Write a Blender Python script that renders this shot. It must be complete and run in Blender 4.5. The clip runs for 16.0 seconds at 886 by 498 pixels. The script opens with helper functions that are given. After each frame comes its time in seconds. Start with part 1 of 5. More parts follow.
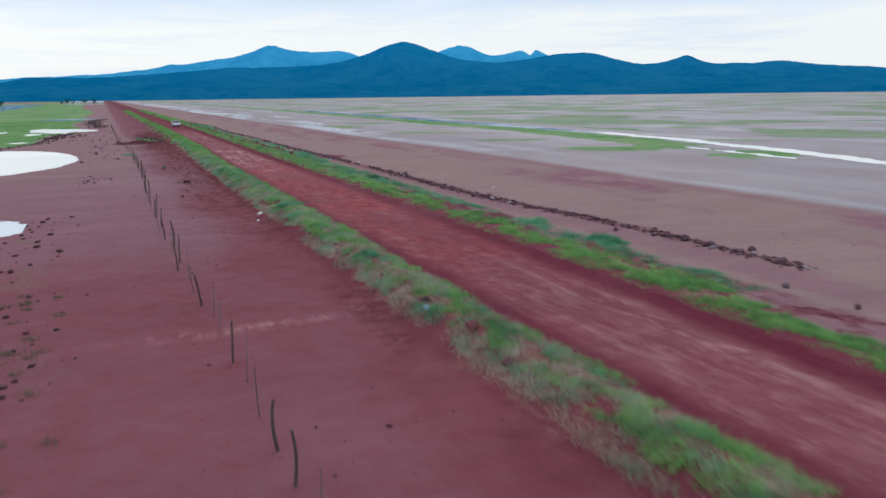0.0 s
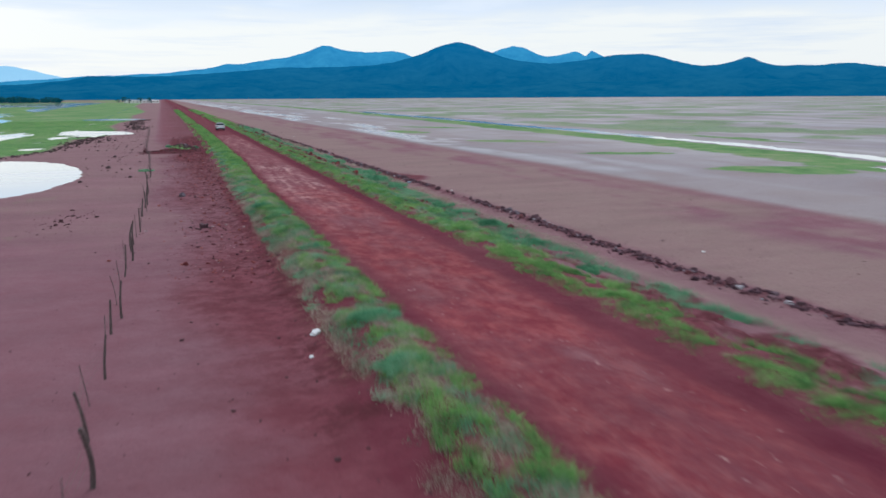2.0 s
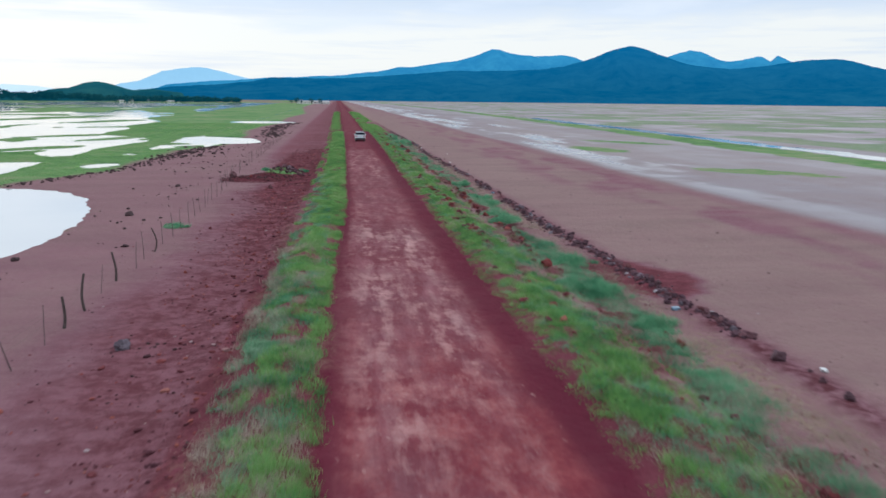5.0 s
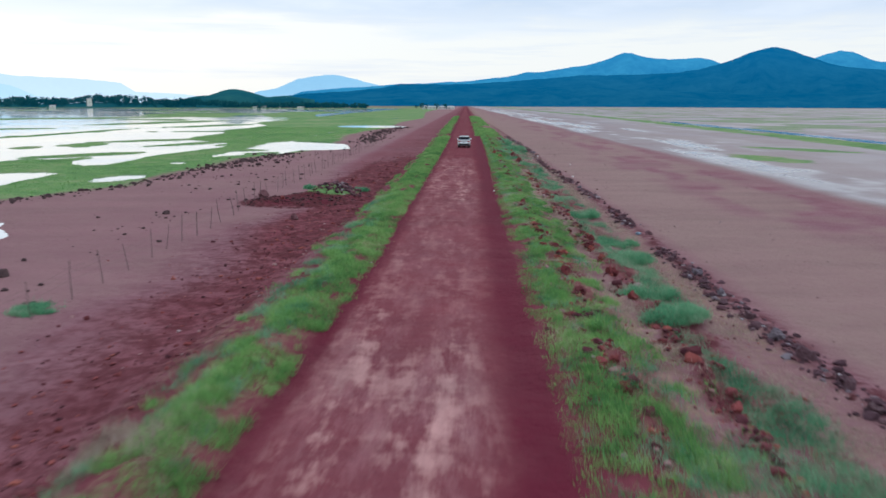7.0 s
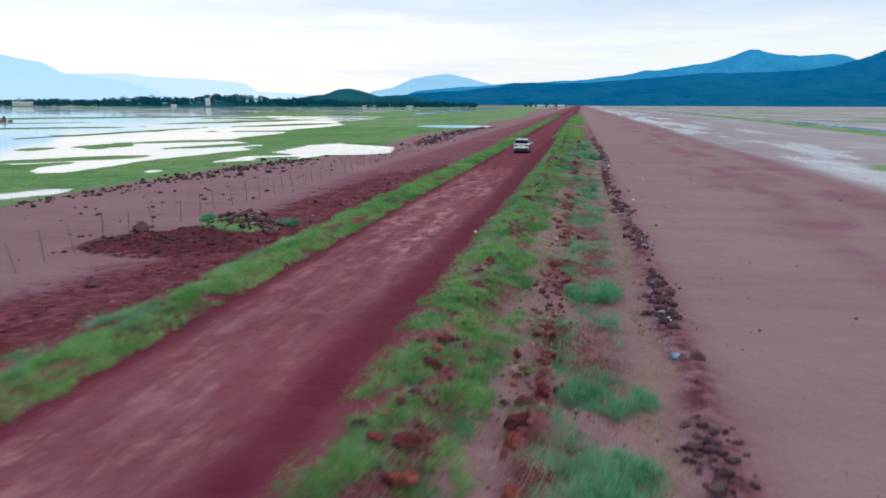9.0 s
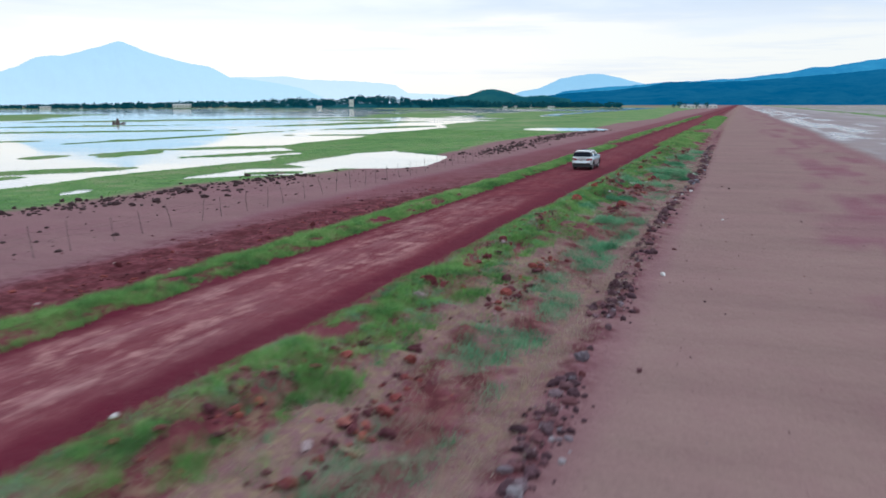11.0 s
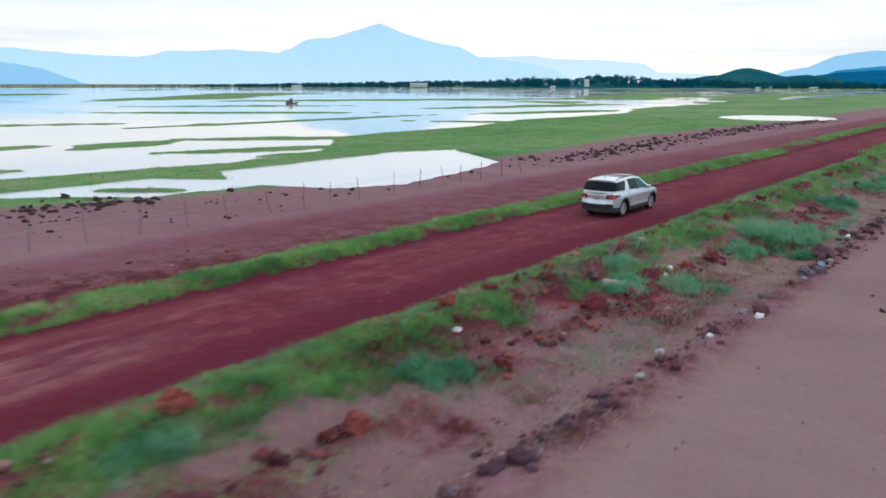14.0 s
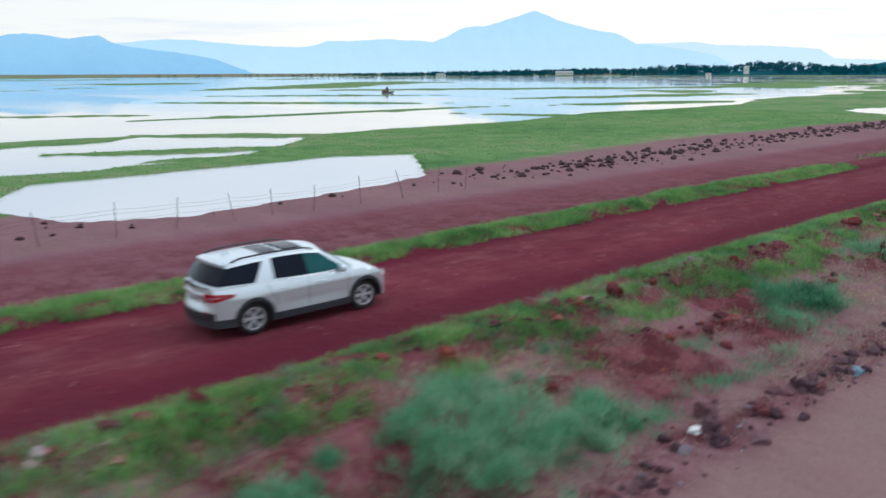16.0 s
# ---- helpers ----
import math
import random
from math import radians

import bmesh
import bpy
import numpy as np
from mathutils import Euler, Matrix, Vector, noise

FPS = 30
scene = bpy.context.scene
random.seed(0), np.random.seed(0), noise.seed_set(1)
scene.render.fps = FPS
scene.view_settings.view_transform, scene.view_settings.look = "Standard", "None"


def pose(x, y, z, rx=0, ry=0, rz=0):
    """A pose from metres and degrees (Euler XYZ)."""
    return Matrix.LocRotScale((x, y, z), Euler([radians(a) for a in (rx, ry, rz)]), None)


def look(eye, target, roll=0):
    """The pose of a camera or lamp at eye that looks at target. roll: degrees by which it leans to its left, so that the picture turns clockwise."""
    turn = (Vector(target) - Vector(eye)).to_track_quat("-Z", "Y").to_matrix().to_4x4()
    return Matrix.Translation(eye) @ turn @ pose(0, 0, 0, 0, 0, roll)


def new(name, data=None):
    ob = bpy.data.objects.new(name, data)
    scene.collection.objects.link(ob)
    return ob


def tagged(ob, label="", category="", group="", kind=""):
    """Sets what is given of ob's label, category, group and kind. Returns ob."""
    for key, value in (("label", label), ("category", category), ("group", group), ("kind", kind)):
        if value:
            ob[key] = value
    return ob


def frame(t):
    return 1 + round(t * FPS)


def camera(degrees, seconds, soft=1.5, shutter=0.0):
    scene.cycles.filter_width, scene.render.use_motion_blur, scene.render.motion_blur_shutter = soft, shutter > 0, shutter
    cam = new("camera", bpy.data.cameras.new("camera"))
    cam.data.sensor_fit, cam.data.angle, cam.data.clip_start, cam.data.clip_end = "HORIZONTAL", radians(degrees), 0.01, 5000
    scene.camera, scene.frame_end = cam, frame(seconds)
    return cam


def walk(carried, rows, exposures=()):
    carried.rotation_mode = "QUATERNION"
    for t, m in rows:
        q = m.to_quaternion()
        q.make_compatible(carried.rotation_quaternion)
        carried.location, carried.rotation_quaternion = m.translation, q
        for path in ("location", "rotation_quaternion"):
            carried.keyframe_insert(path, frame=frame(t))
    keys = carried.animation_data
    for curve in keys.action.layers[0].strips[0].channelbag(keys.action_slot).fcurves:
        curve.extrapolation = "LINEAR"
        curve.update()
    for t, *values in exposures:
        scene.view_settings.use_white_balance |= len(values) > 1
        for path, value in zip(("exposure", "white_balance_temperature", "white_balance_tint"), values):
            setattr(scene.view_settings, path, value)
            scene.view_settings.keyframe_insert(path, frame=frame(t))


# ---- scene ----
cam = camera(58.0, 16.0, soft=1.6, shutter=0.4)

PATH = [
    (0, (-16.972, -1.765, 7.956), (-16.206, 0.043, 7.576), -0.7),
    (0.5, (-15.861, 5.084, 8.004), (-15.105, 6.897, 7.626), -0.7),
    (1, (-14.669, 12.054, 8.057), (-13.931, 13.874, 7.679), -0.6),
    (1.5, (-13.404, 19.082, 8.039), (-12.701, 20.916, 7.662), -0.5),
    (2, (-11.99, 26.436, 7.977), (-11.338, 28.289, 7.6), -0.3),
    (2.5, (-10.548, 33.785, 7.922), (-9.952, 35.657, 7.545), -0.2),
    (3, (-9.126, 40.997, 7.907), (-8.582, 42.885, 7.531), -0.2),
    (3.5, (-7.615, 48.433, 7.915), (-7.127, 50.336, 7.539), -0.2),
    (4, (-6.111, 55.66, 8.03), (-5.684, 57.578, 7.656), -0.1),
    (4.5, (-4.912, 62.106, 8.073), (-4.546, 64.037, 7.703), 0.2),
    (5, (-3.623, 68.377, 8.102), (-3.355, 70.324, 7.734), 0.6),
    (5.2, (-3.198, 70.316, 8.136), (-2.967, 72.268, 7.768), 0.7),
    (7.3, (1.501, 98.177, 6.695), (1.419, 100.143, 6.339), 0.2),
    (7.5, (2.125, 100.271, 6.642), (2.017, 102.236, 6.285), 0.2),
    (8, (3.763, 105.604, 6.542), (3.591, 107.565, 6.184), 0.1),
    (8.5, (5.642, 111.05, 6.453), (5.389, 113.001, 6.095), 0.1),
    (9, (7.5, 116.657, 6.443), (7.181, 118.598, 6.084), 0.2),
    (9.5, (9.398, 122.685, 6.393), (8.996, 124.611, 6.033), 0.2),
    (10, (11.162, 128.705, 6.447), (10.674, 130.611, 6.086), 0.3),
    (10.2, (11.755, 130.661, 6.494), (11.239, 132.559, 6.133), 0.2),
    (12.3, (15.538, 159.753, 6.287), (14.612, 161.487, 5.918), 0.2),
    (12.5, (15.661, 161.785, 6.398), (14.708, 163.503, 6.023), 0.3),
    (13, (16.119, 167.915, 6.394), (15.085, 169.582, 6.008), 0.2),
    (13.5, (16.585, 173.981, 6.42), (15.477, 175.598, 6.023), 0.1),
    (14, (16.945, 180.168, 6.418), (15.76, 181.727, 6.012), 0.1),
    (14.5, (17.211, 186.326, 6.401), (15.944, 187.818, 5.989), -0.1),
    (15, (17.309, 192.605, 6.361), (15.966, 194.027, 5.939), -0.1),
    (15.5, (17.215, 198.898, 6.264), (15.817, 200.263, 5.837), -0.1),
    (16, (17.18, 205.077, 6.208), (15.724, 206.378, 5.775), -0.2),
]
walk(cam, [(t, look(eye, target, roll)) for t, eye, target, roll in PATH], exposures=[(0, 0.0, 5780, 11), (16, 0.0, 5780, 11)])

# world: thin overcast, brightest low over the horizon
world = bpy.data.worlds.new("overcast_sky")
scene.world = world
world.use_nodes = True
wn, wl = world.node_tree.nodes, world.node_tree.links
wn.clear()
w_out = wn.new("ShaderNodeOutputWorld")
w_bg = wn.new("ShaderNodeBackground")
w_sky = wn.new("ShaderNodeTexSky")
w_sky.sky_type = "NISHITA"
w_sky.sun_disc = False
w_sky.sun_elevation, w_sky.sun_rotation = radians(28), radians(-35)
w_sky.air_density, w_sky.dust_density = 1.0, 2.0
w_dim = wn.new("ShaderNodeVectorMath")
w_dim.operation = "SCALE"
w_dim.inputs["Scale"].default_value = 0.10
wl.new(w_sky.outputs["Color"], w_dim.inputs[0])
w_co = wn.new("ShaderNodeTexCoord")
w_sep = wn.new("ShaderNodeSeparateXYZ")
wl.new(w_co.outputs["Generated"], w_sep.inputs[0])
# the cloud deck seen from below: direction divided by height, so that bands gather at the horizon
w_up = wn.new("ShaderNodeMath")
w_up.operation = "ADD"
w_up.inputs[1].default_value = 0.10
wl.new(w_sep.outputs["Z"], w_up.inputs[0])
w_div = wn.new("ShaderNodeVectorMath")
w_div.operation = "DIVIDE"
w_com = wn.new("ShaderNodeCombineXYZ")
for k in range(3):
    wl.new(w_up.outputs[0], w_com.inputs[k])
wl.new(w_co.outputs["Generated"], w_div.inputs[0])
wl.new(w_com.outputs[0], w_div.inputs[1])
w_noise = wn.new("ShaderNodeTexNoise")
w_noise.inputs["Scale"].default_value = 0.9
w_noise.inputs["Detail"].default_value = 7
w_noise.inputs["Roughness"].default_value = 0.55
wl.new(w_div.outputs[0], w_noise.inputs["Vector"])
w_grey = wn.new("ShaderNodeValToRGB")
w_grey.color_ramp.elements[0].position, w_grey.color_ramp.elements[0].color = 0.36, (0.66, 0.75, 0.835, 1)
w_grey.color_ramp.elements[1].position, w_grey.color_ramp.elements[1].color = 0.62, (0.85, 0.895, 0.92, 1)
wl.new(w_noise.outputs["Fac"], w_grey.inputs["Fac"])
w_low = wn.new("ShaderNodeMapRange")
w_low.inputs["From Min"].default_value, w_low.inputs["From Max"].default_value = 0.082, 0.108
w_low.inputs["To Min"].default_value, w_low.inputs["To Max"].default_value = 0.0, 1.0
w_edge = wn.new("ShaderNodeMath")
w_edge.operation = "MULTIPLY_ADD"
w_edge.inputs[1].default_value = 0.10
wl.new(w_noise.outputs["Fac"], w_edge.inputs[0])
w_shift = wn.new("ShaderNodeMath")
w_shift.operation = "SUBTRACT"
w_shift.inputs[1].default_value = 0.05
wl.new(w_sep.outputs["Z"], w_shift.inputs[0])
wl.new(w_shift.outputs[0], w_edge.inputs[2])
wl.new(w_edge.outputs[0], w_low.inputs["Value"])
w_mix = wn.new("ShaderNodeMix")
w_mix.data_type = "RGBA"
w_flat = wn.new("ShaderNodeVectorMath")
w_flat.operation = "MULTIPLY"
w_flat.inputs[1].default_value = (2.6, 2.6, 46)
wl.new(w_co.outputs["Generated"], w_flat.inputs[0])
w_bars = wn.new("ShaderNodeTexNoise")
w_bars.inputs["Scale"].default_value, w_bars.inputs["Detail"].default_value, w_bars.inputs["Roughness"].default_value = 1.3, 6, 0.6
wl.new(w_flat.outputs[0], w_bars.inputs["Vector"])
w_streak = wn.new("ShaderNodeValToRGB")
w_streak.color_ramp.elements[0].position, w_streak.color_ramp.elements[0].color = 0.53, (1.0, 0.978, 0.875, 1)
w_streak.color_ramp.elements[1].position, w_streak.color_ramp.elements[1].color = 0.72, (0.79, 0.84, 0.875, 1)
wl.new(w_bars.outputs["Fac"], w_streak.inputs["Fac"])
wl.new(w_streak.outputs["Color"], w_mix.inputs["A"])
wl.new(w_low.outputs[0], w_mix.inputs["Factor"])
# higher up the deck thins and brightens
w_high = wn.new("ShaderNodeMapRange")
w_high.inputs["From Min"].default_value, w_high.inputs["From Max"].default_value = 0.115, 0.19
wl.new(w_sep.outputs["Z"], w_high.inputs["Value"])
w_thin = wn.new("ShaderNodeMix")
w_thin.data_type = "RGBA"
wl.new(w_high.outputs[0], w_thin.inputs["Factor"])
wl.new(w_grey.outputs["Color"], w_thin.inputs["A"])
w_pale = wn.new("ShaderNodeValToRGB")
w_pale.color_ramp.elements[0].position, w_pale.color_ramp.elements[0].color = 0.36, (0.83, 0.885, 0.92, 1)
w_pale.color_ramp.elements[1].position, w_pale.color_ramp.elements[1].color = 0.60, (0.98, 0.985, 0.95, 1)
wl.new(w_noise.outputs["Fac"], w_pale.inputs["Fac"])
wl.new(w_pale.outputs["Color"], w_thin.inputs["B"])
wl.new(w_thin.outputs["Result"], w_mix.inputs["B"])
w_veil = wn.new("ShaderNodeMix")
w_veil.data_type = "RGBA"
w_veil.inputs["Factor"].default_value = 0.90
wl.new(w_dim.outputs[0], w_veil.inputs["A"])
wl.new(w_mix.outputs["Result"], w_veil.inputs["B"])
wl.new(w_veil.outputs["Result"], w_bg.inputs["Color"])
w_bg.inputs["Strength"].default_value = 1.0
wl.new(w_bg.outputs[0], w_out.inputs["Surface"])

sun_data = bpy.data.lights.new("sun", "SUN")
sun_data.energy, sun_data.angle, sun_data.color = 0.9, radians(25), (1.0, 0.96, 0.9)
sun = new("sun", sun_data)
sun.matrix_world = look((0, 0, 60), (0 - 35 * math.sin(radians(35)), -35 * math.cos(radians(35)), 60 - 35 * math.tan(radians(45))))
scene.view_settings.exposure = 0.0

# ---- tools ----
def vnoise(x, y, seed):
    """Smooth value noise, 0 to 1, on arrays."""
    xi, yi = np.floor(x).astype(np.int64), np.floor(y).astype(np.int64)
    fx, fy = x - xi, y - yi
    fx, fy = fx * fx * (3 - 2 * fx), fy * fy * (3 - 2 * fy)

    def h(a, b):
        n = (a * 374761393 + b * 668265263 + seed * 974711) & 0xFFFFFFFF
        n = ((n ^ (n >> 13)) * 1274126177) & 0xFFFFFFFF
        return ((n ^ (n >> 16)) & 0xFFFFFF) / float(0xFFFFFF)

    a, b, c, d = h(xi, yi), h(xi + 1, yi), h(xi, yi + 1), h(xi + 1, yi + 1)
    return (a * (1 - fx) + b * fx) * (1 - fy) + (c * (1 - fx) + d * fx) * fy


def fbm(x, y, seed, octaves=4):
    total, amp, norm = 0.0, 1.0, 0.0
    for k in range(octaves):
        total = total + amp * vnoise(x, y, seed + 17 * k)
        norm += amp
        amp *= 0.5
        x, y = x * 2.03 + 5.1, y * 2.03 + 9.7
    return total / norm


def step(a, b, v):
    """Smooth step from 0 at a to 1 at b."""
    t = np.clip((v - a) / (b - a), 0, 1)
    return t * t * (3 - 2 * t)


def band(lo, hi, soft, v):
    return step(lo - soft, lo + soft, v) * (1 - step(hi - soft, hi + soft, v))


def blob(x, y, cx, cy, rx, ry, turn=0.0):
    """1 in the middle of an ellipse, 0 on its rim, below 0 outside."""
    c, s = math.cos(radians(turn)), math.sin(radians(turn))
    u, v = (x - cx) * c + (y - cy) * s, -(x - cx) * s + (y - cy) * c
    return 1 - np.sqrt((u / rx) ** 2 + (v / ry) ** 2)


def from_arrays(name, verts, faces, material=None, smooth=False):
    """A mesh object from arrays; faces is an (n, 3) or (n, 4) array."""
    me = bpy.data.meshes.new(name)
    verts = np.asarray(verts, np.float32).reshape(-1, 3)
    faces = np.asarray(faces, np.int32)
    n, k = faces.shape
    me.vertices.add(len(verts))
    me.vertices.foreach_set("co", verts.ravel())
    me.loops.add(n * k)
    me.loops.foreach_set("vertex_index", faces.ravel())
    me.polygons.add(n)
    me.polygons.foreach_set("loop_start", np.arange(n, dtype=np.int32) * k)
    me.polygons.foreach_set("use_smooth", np.full(n, smooth))
    me.update(calc_edges=True)
    me.validate()
    if material:
        me.materials.append(material)
    return new(name, me)


def part(name, bm, material, parent, label="", smooth=False):
    """Links a bmesh as one mesh object under a thing or a part."""
    me = bpy.data.meshes.new(name)
    bm.normal_update()
    bm.to_mesh(me)
    bm.free()
    if smooth:
        me.polygons.foreach_set("use_smooth", np.full(len(me.polygons), True))
    me.materials.append(material)
    ob = new(name, me)
    ob.parent = parent
    if label:
        ob["label"] = label
    return ob


def empty(name, m, label, category, group="", kind=""):
    ob = new(name)
    ob.empty_display_size = 0.3
    ob.matrix_world = m
    return tagged(ob, label, category, group, kind)


def box(bm, cx, cy, cz, sx, sy, sz, bevel=0.0):
    """A box in bm, with bevelled edges."""
    r = bmesh.ops.create_cube(bm, size=1)
    bmesh.ops.scale(bm, vec=(sx, sy, sz), verts=r["verts"])
    bmesh.ops.translate(bm, vec=(cx, cy, cz), verts=r["verts"])
    if bevel:
        edges = list({e for v in r["verts"] for e in v.link_edges})
        bmesh.ops.bevel(bm, geom=edges, offset=bevel, segments=2, affect="EDGES", profile=0.5)
    return bm


def tube(bm, points, radii, sides=6):
    """A closed tube along points."""
    rings = []
    n = len(points)
    for i, p in enumerate(points):
        p = Vector(p)
        d = Vector(points[min(i + 1, n - 1)]) - Vector(points[max(i - 1, 0)])
        d.normalize()
        a = d.cross(Vector((0, 0, 1)) if abs(d.z) < 0.9 else Vector((1, 0, 0))).normalized()
        b = d.cross(a)
        r = radii[i] if hasattr(radii, "__len__") else radii
        rings.append([bm.verts.new(p + r * (math.cos(2 * math.pi * k / sides) * a + math.sin(2 * math.pi * k / sides) * b)) for k in range(sides)])
    for q, s in zip(rings, rings[1:]):
        for k in range(sides):
            bm.faces.new((q[k], q[(k + 1) % sides], s[(k + 1) % sides], s[k]))
    bm.faces.new(rings[0][::-1])
    bm.faces.new(rings[-1])
    return bm


# ---- materials ----
class Nodes:
    """A small wrapper to write node materials in few lines."""

    def __init__(self, name):
        self.mat = bpy.data.materials.new(name)
        self.mat.use_nodes = True
        self.nt = self.mat.node_tree
        self.nt.nodes.clear()
        out = self.nt.nodes.new("ShaderNodeOutputMaterial")
        self.bsdf = self.nt.nodes.new("ShaderNodeBsdfPrincipled")
        self.nt.links.new(self.bsdf.outputs[0], out.inputs["Surface"])

    def put(self, socket, value):
        if isinstance(value, bpy.types.NodeSocket):
            self.nt.links.new(value, socket)
        elif isinstance(value, tuple) and len(value) == 3 and socket.type == "RGBA":
            socket.default_value = (*value, 1)
        else:
            socket.default_value = value

    def set(self, **kw):
        for key, value in kw.items():
            self.put(self.bsdf.inputs[key.replace("_", " ")], value)
        return self.mat

    def node(self, kind, out=0, **kw):
        n = self.nt.nodes.new("ShaderNode" + kind)
        for key, value in kw.items():
            self.put(n.inputs[key.replace("_", " ")], value)
        return n.outputs[out]

    def place(self, scale=(1, 1, 1)):
        co = self.nt.nodes.new("ShaderNodeNewGeometry").outputs["Position"]
        m = self.nt.nodes.new("ShaderNodeVectorMath")
        m.operation = "MULTIPLY"
        self.nt.links.new(co, m.inputs[0])
        m.inputs[1].default_value = scale
        return m.outputs[0]

    def local(self, scale=(1, 1, 1)):
        co = self.nt.nodes.new("ShaderNodeTexCoord").outputs["Object"]
        m = self.nt.nodes.new("ShaderNodeVectorMath")
        m.operation = "MULTIPLY"
        self.nt.links.new(co, m.inputs[0])
        m.inputs[1].default_value = scale
        return m.outputs[0]

    def noise(self, vector, scale, detail=4, rough=0.55):
        return self.node("TexNoise", 0, Vector=vector, Scale=scale, Detail=detail, Roughness=rough)

    def fit(self, value, a, b, lo=0.0, hi=1.0):
        n = self.nt.nodes.new("ShaderNodeMapRange")
        for k, v in zip(("Value", "From Min", "From Max", "To Min", "To Max"), (value, a, b, lo, hi)):
            self.put(n.inputs[k], v)
        return n.outputs[0]

    def math(self, op, a, b=0.0):
        n = self.nt.nodes.new("ShaderNodeMath")
        n.operation = op
        self.put(n.inputs[0], a)
        self.put(n.inputs[1], b)
        return n.outputs[0]

    def mix(self, fac, a, b):
        n = self.nt.nodes.new("ShaderNodeMix")
        n.data_type = "RGBA"
        self.put(n.inputs[0], fac)
        self.put(n.inputs[6], a)
        self.put(n.inputs[7], b)
        return n.outputs[2]

    def ramp(self, fac, *stops):
        n = self.nt.nodes.new("ShaderNodeValToRGB")
        el = n.color_ramp.elements
        while len(el) < len(stops):
            el.new(0.5)
        for e, (at, col) in zip(el, stops):
            e.position, e.color = at, (*col, 1)
        self.put(n.inputs["Fac"], fac)
        return n.outputs["Color"]

    def attr(self, name):
        n = self.nt.nodes.new("ShaderNodeAttribute")
        n.attribute_name = name
        return n.outputs["Fac"]

    def bump(self, height, strength=0.5, distance=0.05):
        return self.node("Bump", 0, Height=height, Strength=strength, Distance=distance)

    def island(self):
        return self.nt.nodes.new("ShaderNodeNewGeometry").outputs["Random Per Island"]

    def each(self):
        return self.nt.nodes.new("ShaderNodeObjectInfo").outputs["Random"]


def earth_material():
    n = Nodes("red_earth")
    p = n.place()
    big, mid, fine = n.noise(p, 0.09, 5), n.noise(p, 0.9, 5, 0.6), n.noise(p, 9.0, 4, 0.65)
    # streaks drawn out along the causeway by traffic, wind and water
    drawn = n.noise(n.place((1.6, 0.22, 1)), 1.0, 5, 0.6)
    ridged = n.noise(n.place((0.30, 1.3, 1)), 1.0, 4, 0.55)
    red = n.math("ADD", n.attr("red"), n.math("MULTIPLY", n.math("SUBTRACT", mid, 0.5), 0.28))
    red = n.math("ADD", red, n.math("MULTIPLY", n.math("SUBTRACT", big, 0.5), 0.30))
    col = n.ramp(red, (0.0, TAN), (0.42, PINK), (0.72, (0.195, 0.058, 0.074)), (1.0, RED))
    col = n.mix(n.fit(fine, 0.35, 0.75, 0.0, 0.35), col, n.mix(0.5, col, (0.05, 0.02, 0.025)))
    # trodden, dried-out crust on the road and along old tracks
    scuff = n.noise(n.place((0.9, 0.5, 1)), 1.6, 6, 0.65)
    crust = n.math("MULTIPLY", n.attr("pale"), n.fit(n.math("ADD", n.math("MULTIPLY", drawn, 0.55), n.math("ADD", n.math("MULTIPLY", scuff, 0.6), n.math("MULTIPLY", ridged, 0.15))), 0.64, 0.78))
    col = n.mix(crust, col, (0.52, 0.30, 0.29))
    bare = n.math("MULTIPLY", n.attr("pale"), n.fit(n.noise(n.place((1.25, 0.24, 1)), 1.0, 6, 0.68), 0.45, 0.60, 0.0, 0.75))
    col = n.mix(bare, col, n.mix(n.fit(drawn, 0.40, 0.60), (0.330, 0.150, 0.170), (0.40, 0.23, 0.23)))
    fleck = n.math("MULTIPLY", n.attr("fresh"), n.fit(n.noise(n.place((1.0, 0.6, 1)), 4.0, 3, 0.6), 0.66, 0.71))
    col = n.mix(fleck, col, (0.44, 0.27, 0.26))
    vivid = n.math("MULTIPLY", n.attr("fresh"), n.fit(n.math("ADD", n.math("MULTIPLY", n.noise(n.place((0.55, 0.20, 1)), 1.0, 5, 0.6), 0.7), n.math("MULTIPLY", fine, 0.3)), 0.36, 0.60))
    col = n.mix(vivid, col, n.mix(n.fit(scuff, 0.40, 0.66), (0.205, 0.029, 0.042), (0.330, 0.085, 0.088)))
    smear = n.noise(n.place((0.10, 0.28, 1)), 1.0, 6, 0.6)
    col = n.mix(n.fit(smear, 0.35, 0.65, 0.0, 0.36), col, n.mix(0.5, col, (0.06, 0.03, 0.035)))
    straw = n.math("MULTIPLY", n.attr("dry"), n.fit(n.noise(n.place((1.6, 1.1, 1)), 2.6, 6, 0.7), 0.42, 0.62))
    col = n.mix(straw, col, n.mix(n.fit(fine, 0.35, 0.65), (0.195, 0.150, 0.095), (0.315, 0.232, 0.160)))
    turned = n.math("MULTIPLY", n.attr("clod"), n.fit(n.math("ADD", n.math("MULTIPLY", mid, 0.5), n.math("MULTIPLY", n.noise(p, 2.3, 5, 0.65), 0.5)), 0.44, 0.56))
    col = n.mix(turned, col, (0.090, 0.024, 0.030))
    wet = n.math("MULTIPLY", n.attr("wet"), n.fit(big, 0.30, 0.55, 0.80, 1.15))
    col = n.mix(wet, col, n.mix(n.fit(n.noise(n.place((0.03, 0.012, 1)), 1.0, 5, 0.6), 0.40, 0.62), (0.178, 0.160, 0.186), (0.235, 0.212, 0.222)))
    glaze = n.fit(n.attr("wet"), 0.72, 1.0)
